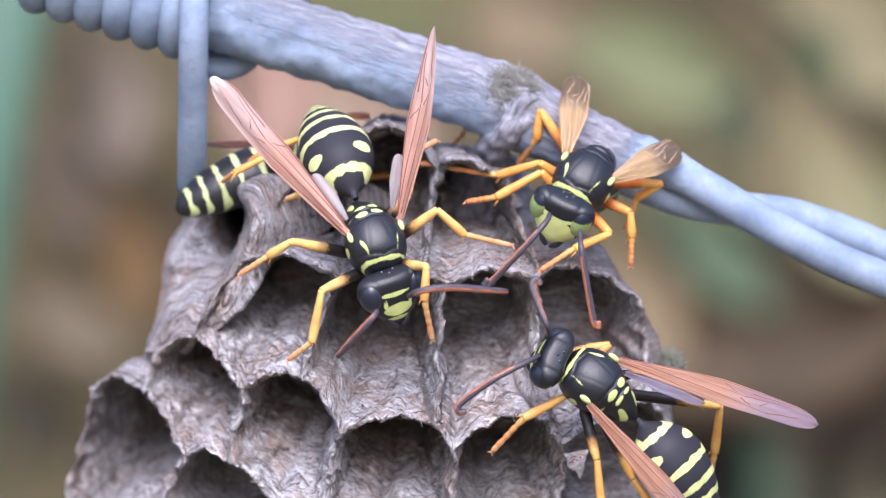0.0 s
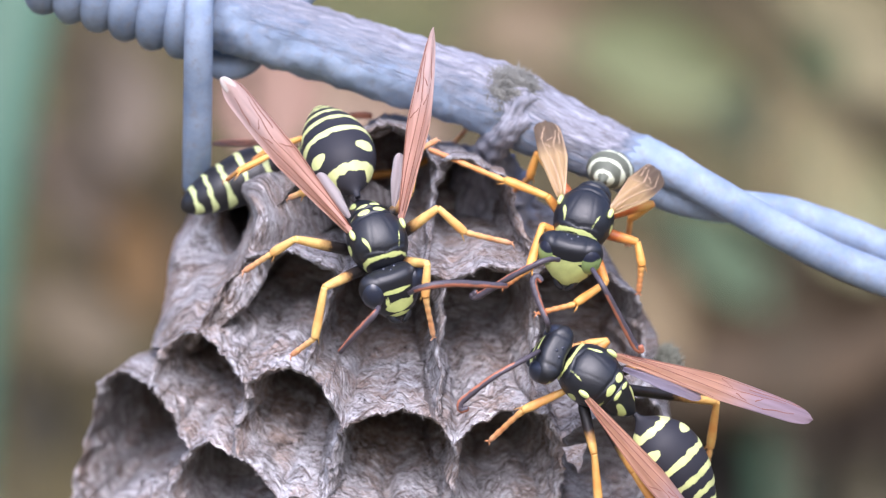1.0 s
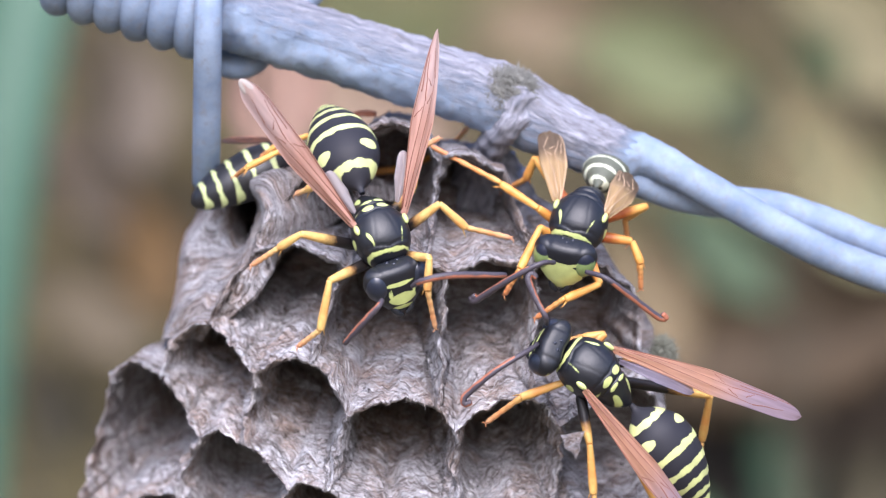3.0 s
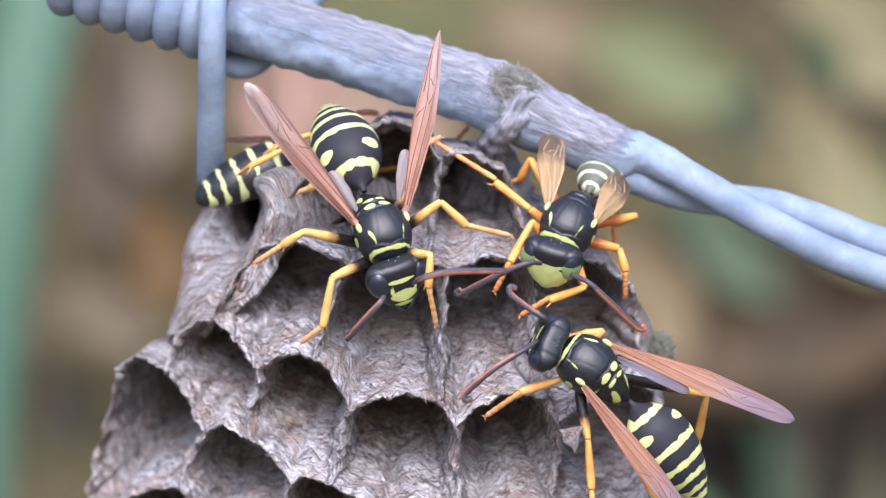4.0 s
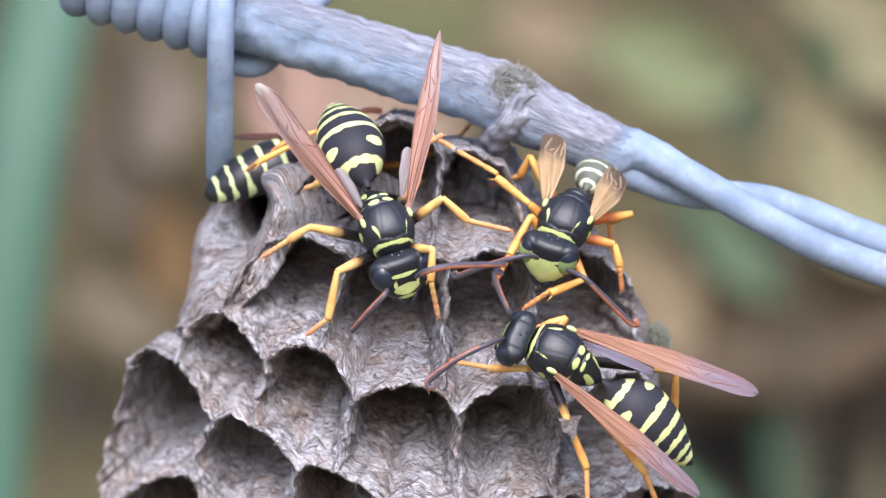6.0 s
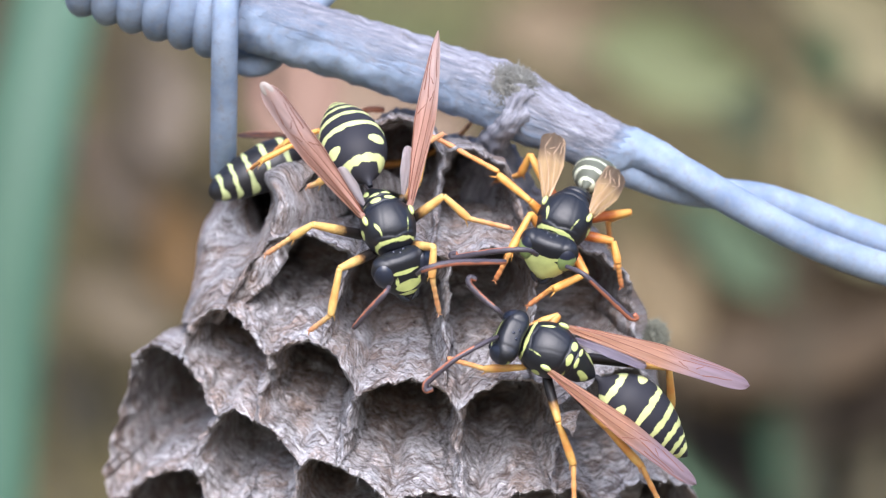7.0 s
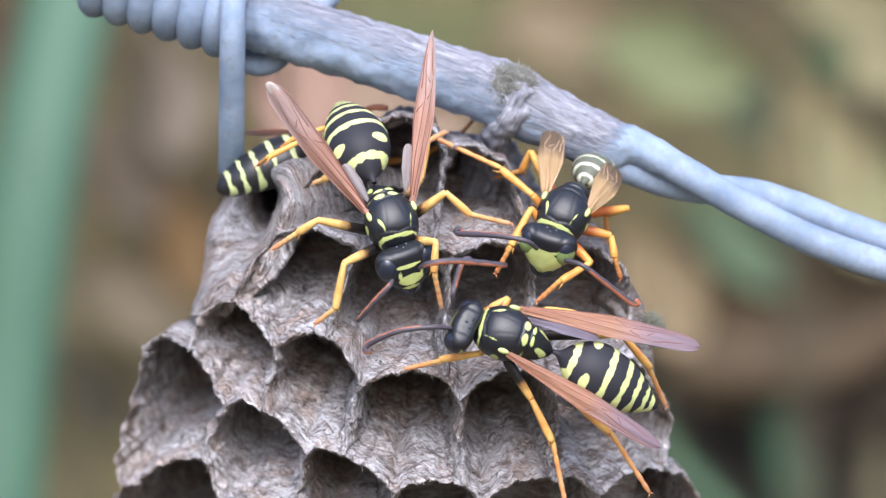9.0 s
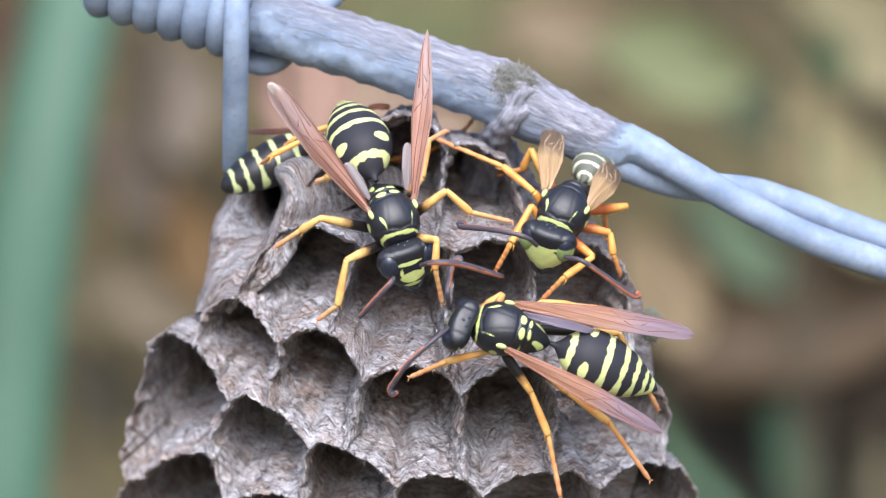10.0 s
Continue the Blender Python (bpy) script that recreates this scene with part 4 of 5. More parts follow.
# ---- surroundings ----
def build_ground():
    verts, faces = [], []
    n = 60
    for a in range(n + 1):
        for b in range(n + 1):
            u, v = (a / n * 2 - 1), (b / n * 2 - 1)
            x, y = 60000 * u * abs(u) ** 1.5, 60000 * v * abs(v) ** 1.5
            verts.append((x, y, 30 * noise.noise(Vector((x * 0.001, y * 0.001, 0)))))
    faces = ring_faces(n + 1, n + 1, False)
    mat = plain("dry_turf", (0.14, 0.12, 0.07), 0.95, 0.5, 6)
    ob = new("ground", mesh_from("ground", verts, faces))
    ob.data.materials.append(mat)
    tagged(ob, "dry grassy ground under the fence", "ground", kind="structure")


def bank_material():
    n = Nodes("dry_litter")
    co = n.coords()
    big = n.noise(co, 22, 3, 0.5, 0.5)
    small = n.noise(co, 90, 4, 0.6)
    col = n.ramp(big, [(0.3, (0.030, 0.023, 0.010)), (0.45, (0.085, 0.066, 0.027)), (0.58, (0.135, 0.117, 0.049)), (0.72, (0.10, 0.12, 0.045))])
    col = n.mix(0.6, col, n.ramp(small, [(0.3, (0.4, 0.38, 0.35)), (0.7, (1, 1, 1))]), "MULTIPLY")
    n.bump(small, 1.0, 0.02)
    return n.set(color=col, rough=0.95)


def build_bank():
    """A long grassy mound: foot, slope, top and far side."""
    profile = [(380, -640), (420, -560), (440, -430), (470, -280), (510, -120), (560, 60), (640, 260), (780, 480), (1000, 690), (1300, 860), (1800, 960), (2600, 960), (3400, 700), (4200, 200), (5000, -300), (5600, -640)]
    line = spline([(0, y, z) for y, z in profile], 8)
    n = 150
    verts = []
    for p in line:
        for b in range(n + 1):
            u = b / n * 2 - 1
            x = 9000 * u * abs(u) ** 1.2
            fade = max(0.0, 1 - abs(u) ** 6)
            q = Vector((x, p.y, -640 + (p.z + 640) * fade))
            w = noise.fractal(q * 0.008, 0.8, 2, 4) * 40 + noise.fractal(q * 0.03, 0.8, 2, 3) * 12
            verts.append((x, q.y + w, q.z + w * 0.8))
    ob = new("backdrop", mesh_from("backdrop", verts, ring_faces(len(line), n + 1, False)))
    ob.location = BASE
    ob.data.materials.append(bank_material())
    tagged(ob, "bank of dry grass and leaf litter behind the fence", "backdrop", kind="structure")


def leaf_mesh(length, width, curl, twist):
    rows, cols = 16, 8
    verts, fib = [], []
    for side in (0, 1):
        for k in range(rows + 1):
            u = k / rows
            w = width * math.sin(math.pi * (0.03 + 0.95 * u)) ** 0.8
            for c in range(cols + 1):
                q = c / cols - 0.5
                p = Vector((length * (u - 0.5), q * w, curl * (q * q * 4 * w * 0.3 + (u - 0.5) ** 2 * length * 0.4) + side * 0.25))
                p = Matrix.Rotation(twist * (u - 0.5), 3, "X") @ p
                verts.append(p)
                fib.append((p.x, p.y, 0))
    n = cols + 1
    half = (rows + 1) * n
    faces = ring_faces(rows + 1, n, False) + [tuple(reversed(f)) for f in ring_faces(rows + 1, n, False, half)]
    for k in range(rows):
        for c in (0, cols):
            a, b = k * n + c, (k + 1) * n + c
            faces.append((a, half + a, half + b, b) if c == 0 else (b, half + b, half + a, a))
    return mesh_from("leaf", verts, faces)


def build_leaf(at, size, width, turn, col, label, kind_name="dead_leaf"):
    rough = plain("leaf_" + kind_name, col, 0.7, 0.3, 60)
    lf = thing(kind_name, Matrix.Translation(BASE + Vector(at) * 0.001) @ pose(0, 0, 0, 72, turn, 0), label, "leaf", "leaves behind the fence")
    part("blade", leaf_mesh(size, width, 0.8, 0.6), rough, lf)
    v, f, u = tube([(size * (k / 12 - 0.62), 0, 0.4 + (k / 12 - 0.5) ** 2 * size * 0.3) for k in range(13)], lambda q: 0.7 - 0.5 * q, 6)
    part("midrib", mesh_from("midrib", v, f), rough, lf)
    inv = lf.matrix_basis.inverted()
    root = lf.matrix_basis @ Vector((-size * 0.00062, 0, 0.0004 + size * 0.0000432))
    drop = root.z
    line = [(inv @ (root + Vector((0.004 * math.sin(k * 0.9), 0.0015 * k, -(drop + 0.02) * k / 8)))) * 1000 for k in range(9)]
    v, f, u = tube(line, 0.28, 6)
    part("stem", mesh_from("stem", v, f), plain("leaf_stem", (0.05, 0.04, 0.02), 0.7, 0.3, 60), lf)


def build_blade(pts, width, col, label):
    """A long grass blade with a folded keel."""
    line = spline(pts, 8)
    verts = []
    count = len(line)
    for side in (0, 1):
        for k, p in enumerate(line):
            tan = (line[min(k + 1, count - 1)] - line[max(k - 1, 0)]).normalized()
            across = tan.cross(Vector((0, -1, 0.1))).normalized()
            w = width * (1 - 0.5 * abs(k / (count - 1) - 0.45))
            for q in (-0.5, -0.25, 0, 0.25, 0.5):
                verts.append(p + across * q * w + Vector((0, abs(q) * -w * 0.35 + side * 0.3, 0)))
    n, half = 5, count * 5
    faces = ring_faces(count, n, False) + [tuple(reversed(f)) for f in ring_faces(count, n, False, half)]
    for k in range(count - 1):
        for c in (0, 4):
            a, b = k * n + c, (k + 1) * n + c
            faces.append((a, half + a, half + b, b) if c == 0 else (b, half + b, half + a, a))
    base = BASE + line[-1] * 0.001
    th = thing("grass_blade", base, label, "grass", "grass behind the fence")
    off = line[-1].copy()
    mat = plain("grass", col, 0.55, 0.2, 80)
    part("blade", mesh_from("blade", [v - off for v in verts], faces), mat, th)
    v, f, u = tube([p - off + Vector((0, 0.5, 0)) for p in line], lambda q: 0.07 * width, 8)
    part("midrib", mesh_from("midrib", v, f), mat, th)


def build_plants():
    build_blade([(-35.7, 250.00, 41.59), (-38.0, 245.00, 28.33), (-41.8, 240.00, 8.24), (-44.7, 238.00, -12.18), (-46.3, 236.00, -32.47), (-47.6, 236.00, -67.32), (-48.0, 235.00, -125.22), (-48.2, 233.00, -194.21), (-48.1, 232.00, -407.51), (-48.1, 232.00, -595.13)], 11.0, (0.044, 0.098, 0.06), "broad pale green grass blade behind the nest")
    build_blade([(22.33, 330.00, -16.4), (27.65, 330.00, -24.6), (36.05, 325.00, -33.5), (41.82, 322.00, -43.0), (45.70, 321.00, -56.41), (48.33, 321.00, -102.38), (50.89, 320.00, -200.60), (53.51, 320.00, -331.76), (54.82, 320.00, -469.48), (55.15, 320.00, -603.91)], 3.2, (0.036, 0.078, 0.034), "arching green grass blade behind the nest")
    build_blade([(47.43, 360.00, -8.23), (45.07, 355.00, -19.17), (43.41, 350.00, -31.33), (42.39, 350.00, -58.63), (41.70, 350.00, -120.06), (41.36, 350.00, -229.27), (41.02, 350.00, -365.77), (40.68, 350.00, -502.28), (40.68, 350.00, -608.08)], 5.0, (0.055, 0.062, 0.036), "dull olive grass stalk behind the nest")
    build_blade([(51.93, 360.00, 38.79), (51.58, 360.00, 20.12), (52.48, 358.00, -0.62), (52.62, 355.00, -31.53), (52.90, 354.00, -93.24), (52.97, 352.00, -202.49), (52.97, 351.00, -352.58), (52.97, 350.00, -502.28), (52.97, 350.00, -608.08)], 4.5, (0.07, 0.06, 0.03), "dry straw-coloured grass stalk")
    build_blade([(40.34, 350.00, -17.68), (41.70, 350.00, -25.87), (42.73, 350.00, -38.15), (43.41, 350.00, -92.76), (44.09, 350.00, -201.96), (44.50, 350.00, -352.12), (44.77, 350.00, -502.28), (44.77, 350.00, -608.08)], 5.0, (0.03, 0.07, 0.035), "dark green grass blade in shade")
    build_leaf((27.50, 335.00, 21.48), 19, 12, 10, (0.108, 0.122, 0.052), "pale green leaf behind the fence", "green_leaf")
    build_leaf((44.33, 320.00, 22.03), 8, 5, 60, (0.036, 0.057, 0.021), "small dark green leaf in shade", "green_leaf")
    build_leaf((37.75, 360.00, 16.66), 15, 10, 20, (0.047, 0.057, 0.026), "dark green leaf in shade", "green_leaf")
    build_leaf((35.22, 350.00, 0.75), 18, 8, 40, (0.085, 0.125, 0.07), "dull green leaf in the grass", "green_leaf")
    build_leaf((43.80, 345.00, 11.60), 16, 12, 70, (0.21, 0.175, 0.092), "pale beige dead leaf behind the fence", "dead_leaf")
    build_leaf((25.66, 350.00, -5.39), 16, 12, 50, (0.195, 0.148, 0.08), "pale beige dead leaf behind the fence", "dead_leaf")
    build_leaf((44.77, 350.00, -10.17), 32, 15, -20, (0.052, 0.034, 0.015), "rust brown dead leaf behind the nest", "dead_leaf")
    build_leaf((33.26, 352.00, -10.88), 24, 16, 30, (0.08, 0.056, 0.026), "brown dead leaf behind the nest", "dead_leaf")
    build_leaf((50.59, 345.00, 25.16), 20, 14, 30, (0.145, 0.128, 0.064), "tan dead leaf behind the wire", "dead_leaf")
    build_leaf((48.55, 345.00, 6.17), 18, 12, 55, (0.20, 0.195, 0.098), "pale olive leaf behind the fence", "green_leaf")
    # leaves added to darken the bank; the shade is in their near-black colour
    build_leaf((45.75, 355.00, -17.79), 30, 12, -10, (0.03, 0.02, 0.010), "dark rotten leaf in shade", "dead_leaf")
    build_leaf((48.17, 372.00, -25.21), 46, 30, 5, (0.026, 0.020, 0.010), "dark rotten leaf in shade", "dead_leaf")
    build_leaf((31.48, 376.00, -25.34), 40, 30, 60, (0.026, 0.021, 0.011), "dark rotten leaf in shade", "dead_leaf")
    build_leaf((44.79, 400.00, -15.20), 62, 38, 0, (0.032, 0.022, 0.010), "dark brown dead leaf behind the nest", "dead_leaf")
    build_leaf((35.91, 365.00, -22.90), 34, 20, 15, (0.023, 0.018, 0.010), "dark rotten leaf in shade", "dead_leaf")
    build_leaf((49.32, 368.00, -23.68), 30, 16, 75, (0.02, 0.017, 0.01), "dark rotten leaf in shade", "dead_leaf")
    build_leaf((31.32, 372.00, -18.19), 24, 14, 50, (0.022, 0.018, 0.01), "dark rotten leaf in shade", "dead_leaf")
    build_leaf((15.43, 350.00, 26.00), 16, 11, 0, (0.146, 0.109, 0.062), "tan dead leaf behind the wire", "dead_leaf")
    build_leaf((-12.36, 120.00, 13.89), 12, 8.5, 80, (0.225, 0.142, 0.105), "salmon-coloured dry leaf behind the wire", "dead_leaf")
    build_leaf((-5.43, 170.00, 13.36), 17, 9, 15, (0.19, 0.135, 0.09), "pale tan dry leaf behind the wire", "dead_leaf")
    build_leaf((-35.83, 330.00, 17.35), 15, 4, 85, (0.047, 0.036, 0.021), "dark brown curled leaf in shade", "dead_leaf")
    build_leaf((-29.85, 330.00, 0.07), 13, 8, 70, (0.104, 0.060, 0.018), "rust brown dead leaf behind the nest", "dead_leaf")
    build_leaf((-35.02, 320.00, -6.49), 13, 9, 20, (0.10, 0.078, 0.045), "pale beige dead leaf behind the fence", "dead_leaf")
    # added leaf on the left, shade again put into its colour
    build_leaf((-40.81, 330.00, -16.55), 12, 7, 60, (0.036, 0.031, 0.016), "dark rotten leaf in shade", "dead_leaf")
    build_leaf((-31.72, 335.00, 17.47), 14, 9, 80, (0.13, 0.105, 0.078), "grey-beige dead leaf behind the fence", "dead_leaf")
    build_leaf((-36.65, 340.00, 8.82), 16, 10, 45, (0.098, 0.075, 0.05), "grey-brown dead leaf behind the fence", "dead_leaf")
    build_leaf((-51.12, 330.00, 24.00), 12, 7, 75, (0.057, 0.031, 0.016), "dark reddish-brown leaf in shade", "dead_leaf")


def build_tuft(name, at, spread, count, col, label, category):
    """A cushion of short pointed shoots."""
    rnd = random.Random(len(label))
    verts, faces = [], []
    for _ in range(count):
        d = Vector((rnd.gauss(0, 1), rnd.gauss(0, 1), rnd.gauss(0.4, 1))).normalized()
        o = Vector((d.x * spread[0], d.y * spread[1], d.z * spread[2])) * 0.9
        v, f, u = tube([o, o + d * 0.15, o + d * 0.2 + Vector((rnd.gauss(0, 0.12), rnd.gauss(0, 0.12), rnd.gauss(0, 0.12))) * 1.6], lambda q: 0.06 * (1 - 0.7 * q), 4)
        k = len(verts)
        verts += v
        faces += [tuple(i + k for i in g) for g in f]
    core, f = ellipsoid(0, 0, 0, *(0.95 * c for c in spread), 40, 26)
    k = len(verts)
    verts += [p * (1 + 0.32 * noise.fractal(p * 1.6, 0.8, 2, 5)) for p in core]
    faces += [tuple(i + k for i in g) for g in f]
    ob = new(name, mesh_from(name, verts, faces))
    ob.location = BASE + Vector(at) * 0.001
    ob.data.materials.append(plain(name, col, 0.9, 0.4, 900))
    tagged(ob, label, category, kind="stuff")


build_ground()
build_bank()
build_plants()
build_tuft("moss", (4.35, 0.42, 10.45), (1.9, 1.05, 1.5), 4600, (0.185, 0.185, 0.168), "tuft of grey-green moss on the wire", "moss")
build_tuft("lichen", (13.73, 3.00, -5.11), (0.65, 0.8, 0.95), 500, (0.16, 0.165, 0.13), "grey-green lichen at the nest's edge", "lichen")
build_wire()
build_nest()
WA, WB, WC, WD = build_wasp(SPEC_A), build_wasp(SPEC_B), build_wasp(SPEC_C), build_wasp(SPEC_D)
cam.data.dof.focus_object = WA["thing"]


def turned(m, pivot0, pivot, degrees):
    """The wasp's pose m turned about the view line by degrees, clockwise as seen, its point pivot0 carried to pivot."""
    a, b = BASE + Vector(pivot0) * 0.001, BASE + Vector(pivot) * 0.001
    return Matrix.Translation(b) @ Matrix.Rotation(radians(degrees), 4, "Y") @ Matrix.Translation(-a) @ m


def key_body(w, rows):
    walk(w["thing"], rows)
    return rows


def pose_when(rows, t):
    """The pose between two rows."""
    if t <= rows[0][0]:
        return rows[0][1]
    for (t0, m0), (t1, m1) in zip(rows, rows[1:]):
        if t <= t1:
            return m0.lerp(m1, (t - t0) / (t1 - t0))
    return rows[-1][1]


def key_limbs(w, rows, legs):
    for key, table in legs.items():
        hip, ls, fe, ti, ta = w["legs"][key]
        out = [[], [], []]
        for t, pts in table:
            for k, p in enumerate(leg_poses(pose_when(rows, t), hip, pts, ls)):
                out[k].append((t, p))
        for ob, r in zip((fe, ti, ta), out):
            walk(ob, r)


def key_wing(w, spec, rows, key, table):
    base, _, up, *_ = spec["wings"][key]
    out = []
    for t, tip in table:
        m = pose_when(rows, t)
        out.append((t, along(base, local(m, tip), m.inverted().to_3x3() @ Vector(up))))
    walk(w["wings"][key], out)


def key_antenna(w, rows, k, table):
    ob, root = w["antennae"][k]
    walk(ob, [(t, along(root, local(pose_when(rows, t), tip))) for t, tip in table])


def motions():
    # the guard wasp sinks a little and shifts its wings
    ra = key_body(WA, [(0.0, Matrix.Translation((0, 0, 0.0002)) @ POSE_A), (4.0, Matrix.Translation((0, 0, 0.00012)) @ POSE_A), (10.0, POSE_A)])
    key_wing(WA, SPEC_A, ra, "left", [(0.0, (-12.56, -9.00, 11.51)), (1.0, (-12.12, -11.00, 11.39)), (2.5, (-11.49, -12.50, 11.23)), (3.5, (-11.38, -13.00, 11.03)), (4.5, (-11.10, -13.50, 10.58)), (7.5, (-10.62, -13.50, 10.35)), (10.0, (-10.82, -13.50, 10.25))])
    key_wing(WA, SPEC_A, ra, "right", [(0.0, (0.24, -9.00, 15.13)), (1.0, (0.12, -9.00, 15.09)), (2.5, (0.19, -9.00, 14.93)), (4.5, (0.33, -9.00, 14.71)), (7.5, (-0.15, -9.00, 14.43)), (9.0, (-0.54, -9.00, 14.45)), (10.0, (-0.98, -9.00, 14.10))])
    key_antenna(WA, ra, 1, [(0.0, (3.62, -11.00, -0.59)), (2.5, (3.61, -11.00, -0.35)), (4.5, (4.08, -11.00, -0.18)), (7.5, (3.69, -11.00, -0.30)), (9.0, (3.66, -11.00, -0.86)), (10.0, (3.94, -10.00, -1.77))])
    # the male climbs down from the wire
    pc = (7.34, -6.00, 2.30)
    rc = key_body(WC, [(0.0, turned(POSE_C, pc, (8.05, -5.00, 5.60), 7)), (0.3, turned(POSE_C, pc, (8.19, -5.50, 4.64), -2)), (0.5, turned(POSE_C, pc, (8.25, -6.00, 4.02), -7)), (1.0, turned(POSE_C, pc, (8.14, -6.00, 3.21), -6)), (1.5, turned(POSE_C, pc, (7.92, -6.00, 2.34), 0)),
        (2.0, turned(POSE_C, pc, (7.52, -6.00, 2.37), -3)), (2.5, turned(POSE_C, pc, (8.18, -6.00, 2.77), -7)), (4.0, turned(POSE_C, pc, (7.41, -6.00, 2.34), -1)), (7.0, turned(POSE_C, pc, (7.30, -6.00, 2.26), 0)), (10.0, POSE_C)])
    key_limbs(WC, rc, {"mr": [(0.0, ((4.32, -4.00, 7.77), (2.26, -3.00, 7.15), (-0.62, -2.00, 7.62))), (0.5, ((6.09, -4.00, 5.88), (4.01, -3.50, 6.79), (0.16, -2.00, 7.84))), (1.5, ((6.29, -4.00, 3.98), (4.18, -3.50, 4.97), (-0.23, -2.00, 7.61))), (2.5, ((5.99, -4.00, 3.85), (3.84, -3.50, 5.18), (-0.14, -2.00, 7.20))), (10.0, SPEC_C["legs"]["mr"])]})
    key_limbs(WC, rc, {"fr": [(0.0, ((5.10, -5.00, 7.24), (3.68, -5.00, 6.45), (1.46, -3.00, 6.10))), (0.5, ((5.43, -6.00, 3.77), (4.62, -7.00, 1.37), (2.56, -5.00, 0.10))), (1.5, ((5.29, -6.00, 3.15), (4.47, -7.00, 1.20), (2.54, -5.00, -0.09))), (2.5, ((5.63, -6.00, 2.84), (4.47, -7.00, 0.37), (3.17, -5.00, -1.45))), (4.5, ((5.68, -5.00, 2.80), (4.30, -6.00, 0.23), (3.45, -5.00, -1.48))), (10.0, SPEC_C["legs"]["fr"])]})
    key_limbs(WC, rc, {"fl": [(0.0, ((9.73, -4.00, 2.90), (7.80, -5.00, 2.10), (5.58, -5.00, 0.67))), (0.5, ((9.63, -4.00, 0.90), (8.16, -5.00, 0.10), (5.44, -5.00, 0.26))), (1.5, ((9.70, -5.00, -1.56), (8.21, -6.00, -2.53), (6.44, -5.00, -3.51))), (2.5, ((10.11, -5.00, -1.12), (7.94, -6.00, -2.10), (6.14, -5.00, -3.43))), (10.0, SPEC_C["legs"]["fl"])]})
    key_limbs(WC, rc, {"ml": [(0.0, ((11.51, -3.00, 3.70), (11.69, -2.50, 0.99), (11.57, -1.00, -3.33))), (0.5, ((11.58, -3.00, 2.67), (11.58, -3.00, -0.06), (11.38, -2.00, -2.16))), (1.5, ((11.21, -3.00, 1.05), (11.54, -3.00, -0.09), (11.24, -2.00, -1.90))), (10.0, SPEC_C["legs"]["ml"])]})
    key_limbs(WC, rc, {"hr": [(0.0, ((6.12, -1.00, 9.66), (5.81, 0.00, 6.62), (4.71, 2.00, 5.04))), (0.5, ((5.65, -1.00, 8.35), (5.51, 0.00, 5.61), (4.72, 2.00, 4.66))), (1.5, ((6.01, -1.00, 6.97), (5.37, 0.00, 5.83), (4.23, 2.00, 5.20))), (10.0, SPEC_C["legs"]["hr"])]})
    key_limbs(WC, rc, {"hl": [(0.0, ((13.01, -1.00, 5.49), (11.11, 0.00, 4.37), (10.50, 1.00, 2.45))), (0.5, ((12.61, -1.00, 4.79), (10.85, 0.00, 3.50), (10.56, 1.00, 2.38))), (1.5, ((12.58, -1.00, 3.03), (11.30, 0.00, 2.38), (11.32, 1.00, 1.23))), (10.0, SPEC_C["legs"]["hl"])]})
    walk(WC["abdomen"], [(t, pose(-0.00275, 0, -0.0006, 0, a, 0)) for t, a in ((0.0, -82), (0.5, -40), (1.5, -20), (2.5, -20), (10.0, -20))])
    key_wing(WC, SPEC_C, rc, "left", [(0.0, (8.14, -0.80, 10.62)), (0.5, (6.30, -0.80, 9.81)), (1.0, (6.32, -0.80, 9.30)), (1.5, (7.16, -0.80, 8.62)), (2.5, (6.71, -0.80, 8.22)), (5.0, (7.12, -0.80, 7.74)), (10.0, (7.17, -0.80, 7.50))])
    key_wing(WC, SPEC_C, rc, "right", [(0.0, (13.66, -0.80, 7.25)), (0.5, (12.45, -0.80, 7.06)), (1.0, (13.01, -0.80, 6.04)), (1.5, (12.92, -0.80, 5.33)), (2.5, (11.55, -0.80, 5.38)), (5.0, (11.10, -0.80, 5.43)), (10.0, (11.02, -0.80, 5.21))])
    key_antenna(WC, rc, 0, [(0.0, (3.33, -8.00, 0.03)), (0.5, (3.97, -8.00, -1.33)), (1.0, (2.69, -8.00, -0.96)), (1.5, (2.94, -8.00, -3.58)), (2.5, (3.31, -8.00, -1.44)), (5.0, (1.90, -8.00, -1.30)), (7.5, (1.08, -8.00, 0.47)), (10.0, (1.49, -7.50, 1.42))])
    key_antenna(WC, rc, 1, [(0.0, (8.85, -8.00, -1.86)), (0.5, (8.10, -8.00, -4.67)), (1.0, (11.34, -8.00, -3.84)), (1.5, (9.62, -8.00, -4.94)), (2.5, (13.09, -8.00, -2.32)), (5.0, (11.93, -8.00, -3.85)), (10.0, (11.91, -8.00, -2.80))])
    # the walking wasp turns and crosses the comb
    pd = (5.12, -11.00, -4.94)
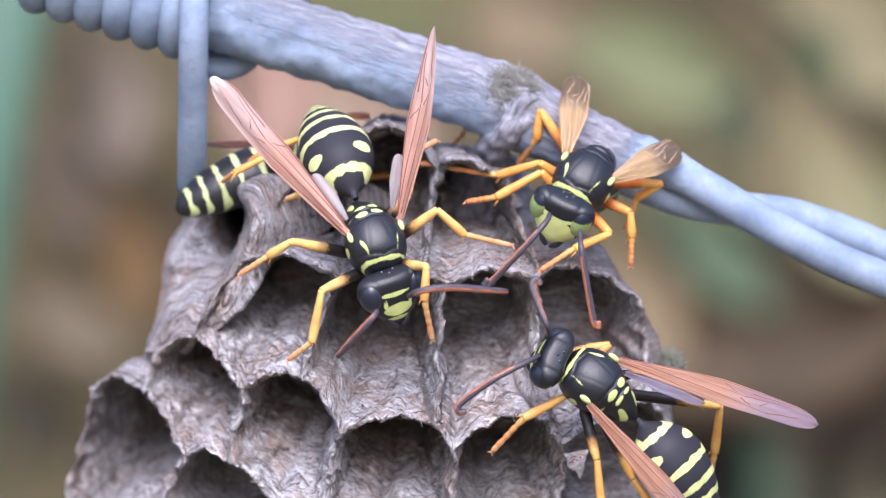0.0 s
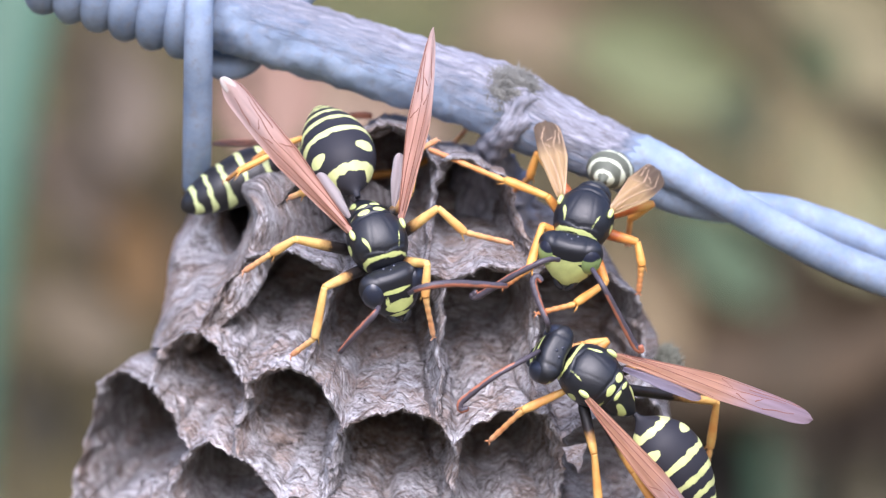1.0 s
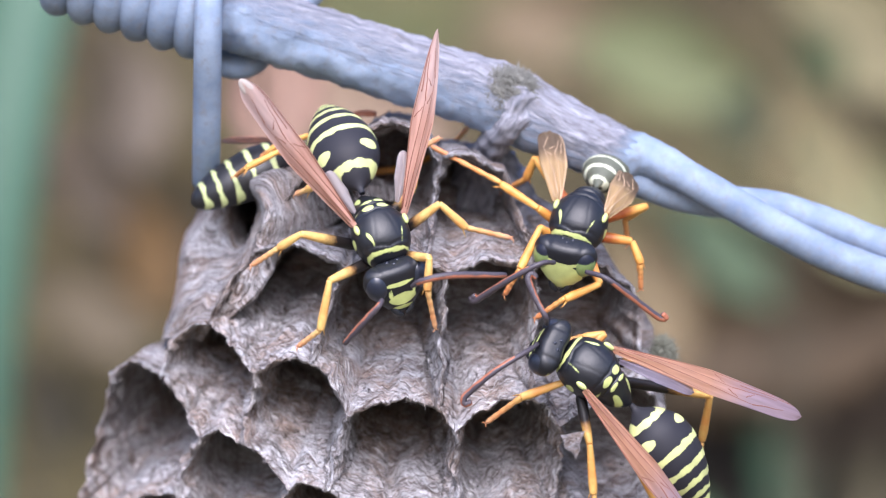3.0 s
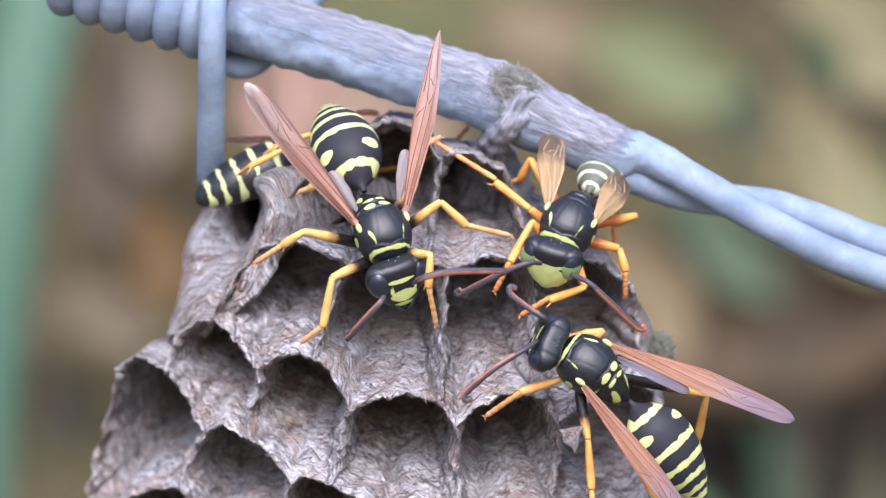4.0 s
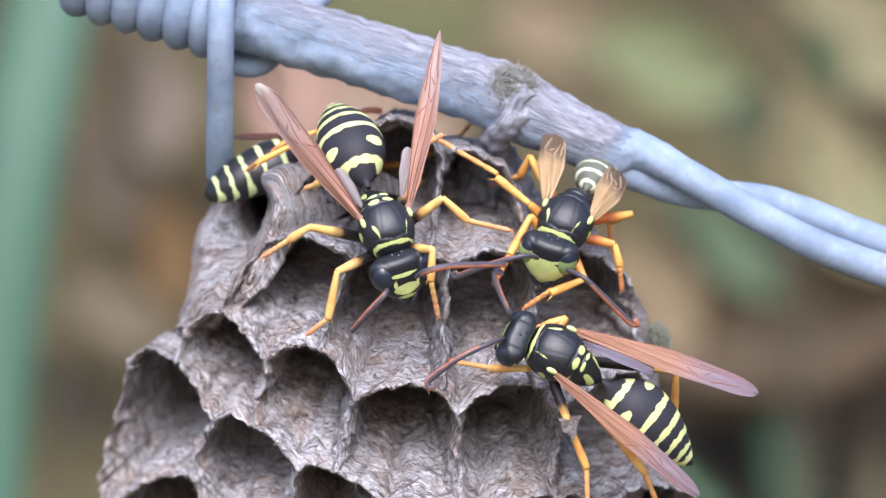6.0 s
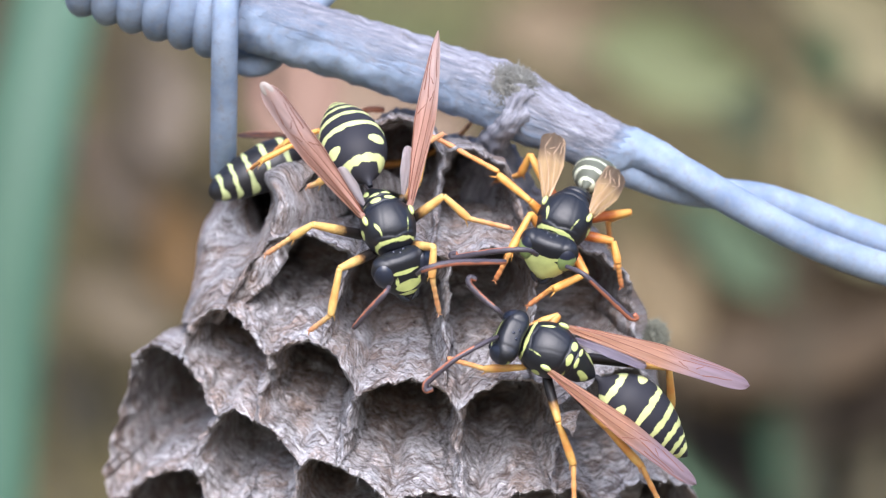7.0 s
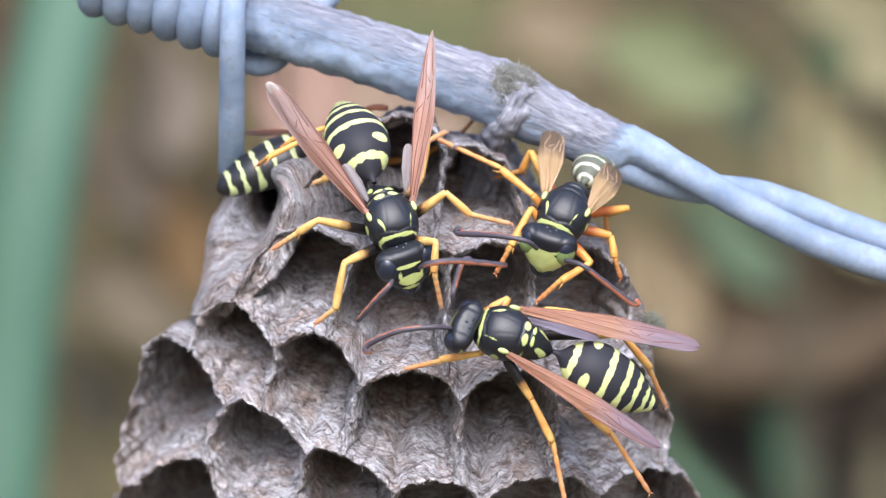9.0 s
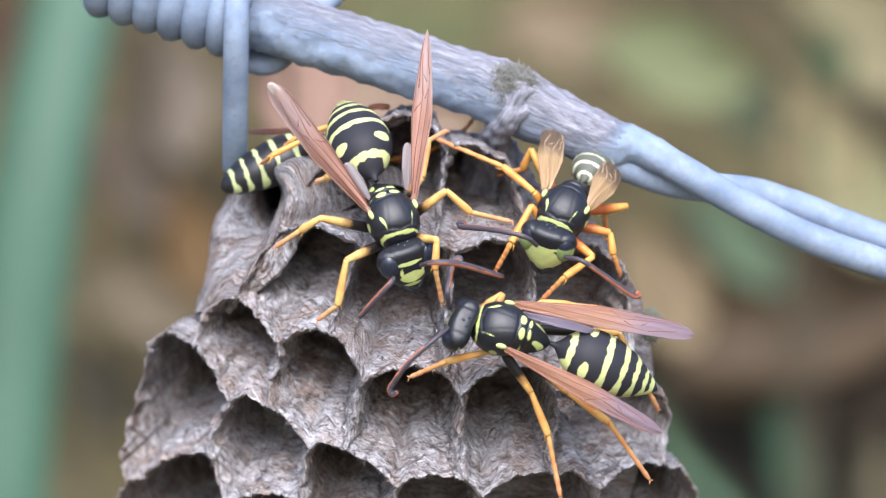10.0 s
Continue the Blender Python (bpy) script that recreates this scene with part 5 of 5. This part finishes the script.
    rd = key_body(WD, [(t, turned(POSE_D, pd, p, a)) for t, p, a in (
        (0.0, (10.23, -8.50, -5.99), 24), (2.5, (10.27, -8.50, -6.09), 24), (4.0, (10.27, -8.50, -6.20), 24), (4.25, (10.23, -8.50, -6.20), 21), (4.5, (10.19, -8.50, -6.57), 18), (4.75, (9.97, -8.70, -6.24), 21), (5.0, (9.64, -8.80, -6.02), 23), (5.5, (8.99, -9.00, -5.87), 18.5),
        (7.0, (8.14, -9.50, -5.86), 13), (7.5, (8.07, -9.50, -6.01), 14), (8.0, (7.01, -10.00, -5.35), 13), (8.5, (5.59, -10.80, -5.63), 5), (9.0, (5.34, -11.00, -5.08), 4), (9.5, (5.19, -11.00, -4.83), 5), (10.0, pd, 0))])
    walk(WD["abdomen"], [(t, pose(-0.0028, 0, -0.0006, 0, -4, -6 - d)) for t, d in ((0.0, 6), (4.0, 6), (5.5, 5), (7.0, 5), (8.0, 3), (10.0, 0))])
    walk(WD["head"], [(t, pose(0.0030, 0.0004, -0.0002, 0, 0, a)) for t, a in ((0.0, 11), (4.0, 11), (4.5, 16), (5.0, 9), (7.0, 2), (8.0, 6), (8.5, -4), (10.0, -11))])
    key_limbs(WD, rd, {"fl": [(0.0, ((7.50, -8.00, -7.28), (5.70, -8.00, -8.23), (3.92, -6.50, -10.19))), (4.6, ((7.66, -8.00, -7.78), (5.63, -8.00, -8.62), (3.79, -6.50, -10.18))), (5.0, ((4.75, -8.50, -7.10), (4.45, -8.00, -8.67), (4.12, -7.00, -10.33))), (5.5, ((4.26, -9.00, -7.58), (2.56, -8.00, -7.46), (0.85, -7.00, -7.55))), (7.0, ((4.24, -9.00, -8.15), (2.51, -8.00, -8.24), (1.04, -7.00, -7.84))), (8.0, ((3.87, -9.50, -7.02), (2.47, -8.50, -7.67), (0.88, -7.00, -7.95))), (8.5, ((1.38, -9.50, -7.94), (-0.22, -8.50, -8.24), (-2.36, -7.00, -8.70))), (10.0, SPEC_D["legs"]["fl"])]})
    key_limbs(WD, rd, {"ml": [(0.0, ((9.22, -7.00, -10.30), (9.48, -6.50, -12.78), (10.16, -6.00, -15.96))), (4.5, ((9.20, -7.00, -10.34), (9.72, -6.50, -13.06), (10.07, -6.00, -16.30))), (5.0, ((8.89, -7.00, -10.20), (9.75, -6.50, -12.90), (9.70, -6.00, -16.17))), (7.0, ((7.12, -8.00, -9.46), (8.05, -7.00, -12.04), (8.13, -6.50, -15.39))), (8.0, ((6.57, -8.50, -9.16), (7.61, -7.50, -12.19), (7.80, -7.00, -15.58))), (8.5, ((5.65, -8.50, -9.49), (7.08, -8.00, -12.17), (7.82, -7.00, -15.77))), (10.0, SPEC_D["legs"]["ml"])]})
    key_limbs(WD, rd, {"hl": [(0.0, ((10.95, -6.00, -10.58), (12.06, -6.00, -12.16), (13.55, -4.00, -15.41))), (5.0, ((11.10, -7.00, -11.01), (12.55, -6.50, -13.48), (13.04, -5.00, -16.55))), (7.0, ((10.38, -7.50, -10.63), (12.32, -7.00, -12.74), (13.59, -5.50, -15.25))), (8.0, ((9.56, -7.50, -10.60), (12.23, -7.00, -12.74), (13.53, -5.50, -15.46))), (8.5, ((9.22, -8.00, -10.57), (11.73, -7.50, -12.54), (13.85, -6.00, -15.81))), (10.0, SPEC_D["legs"]["hl"])]})
    key_limbs(WD, rd, {"hr": [(0.0, ((15.40, -4.00, -6.97), (15.16, -2.00, -9.88), (14.81, 0.00, -12.34))), (5.0, ((15.65, -4.00, -7.59), (15.21, -2.00, -10.46), (14.93, 0.00, -12.94))), (7.0, ((14.14, -5.00, -6.82), (14.38, -3.00, -9.16), (14.81, -1.00, -11.86))), (8.0, ((12.80, -6.00, -6.19), (13.75, -4.00, -8.19), (15.98, -2.00, -11.64))), (8.5, ((11.59, -6.00, -5.79), (13.43, -4.50, -7.78), (14.78, -2.00, -10.54))), (10.0, SPEC_D["legs"]["hr"])]})
    key_wing(WD, SPEC_D, rd, "left", [(0.0, (13.90, -8.00, -13.05)), (4.0, (14.18, -8.00, -14.33)), (5.0, (14.48, -8.00, -14.56)), (7.0, (16.20, -8.00, -14.46)), (8.0, (15.62, -8.50, -13.82)), (8.5, (14.35, -9.00, -13.03)), (10.0, (14.35, -9.00, -12.10))])
    key_wing(WD, SPEC_D, rd, "right", [(0.0, (21.41, -6.00, -8.04)), (4.0, (21.15, -6.00, -9.08)), (5.0, (20.40, -6.50, -9.49)), (7.0, (18.55, -7.00, -7.77)), (8.0, (17.89, -7.50, -6.98)), (8.5, (16.63, -8.00, -6.29)), (10.0, (16.38, -8.00, -5.59))])
    key_antenna(WD, rd, 0, [(0.0, (1.28, -10.00, -6.87)), (4.0, (1.33, -10.00, -7.59)), (5.0, (-0.65, -10.50, -6.19)), (7.0, (-0.81, -11.00, -7.59)), (8.0, (-2.54, -11.00, -5.59)), (8.5, (-4.64, -11.00, -6.78)), (9.0, (-4.27, -11.00, -5.66)), (10.0, (-3.21, -11.00, -8.62))])
    key_antenna(WD, rd, 1, [(0.0, (5.04, -10.00, 0.82)), (2.5, (5.42, -10.00, 0.20)), (4.5, (3.92, -10.00, -3.04)), (5.5, (4.58, -10.50, -1.05)), (7.0, (1.28, -11.00, -1.18)), (8.0, (2.87, -11.00, -1.02)), (9.0, (1.17, -11.00, -0.86)), (10.0, (0.58, -11.00, -1.05))])


motions()
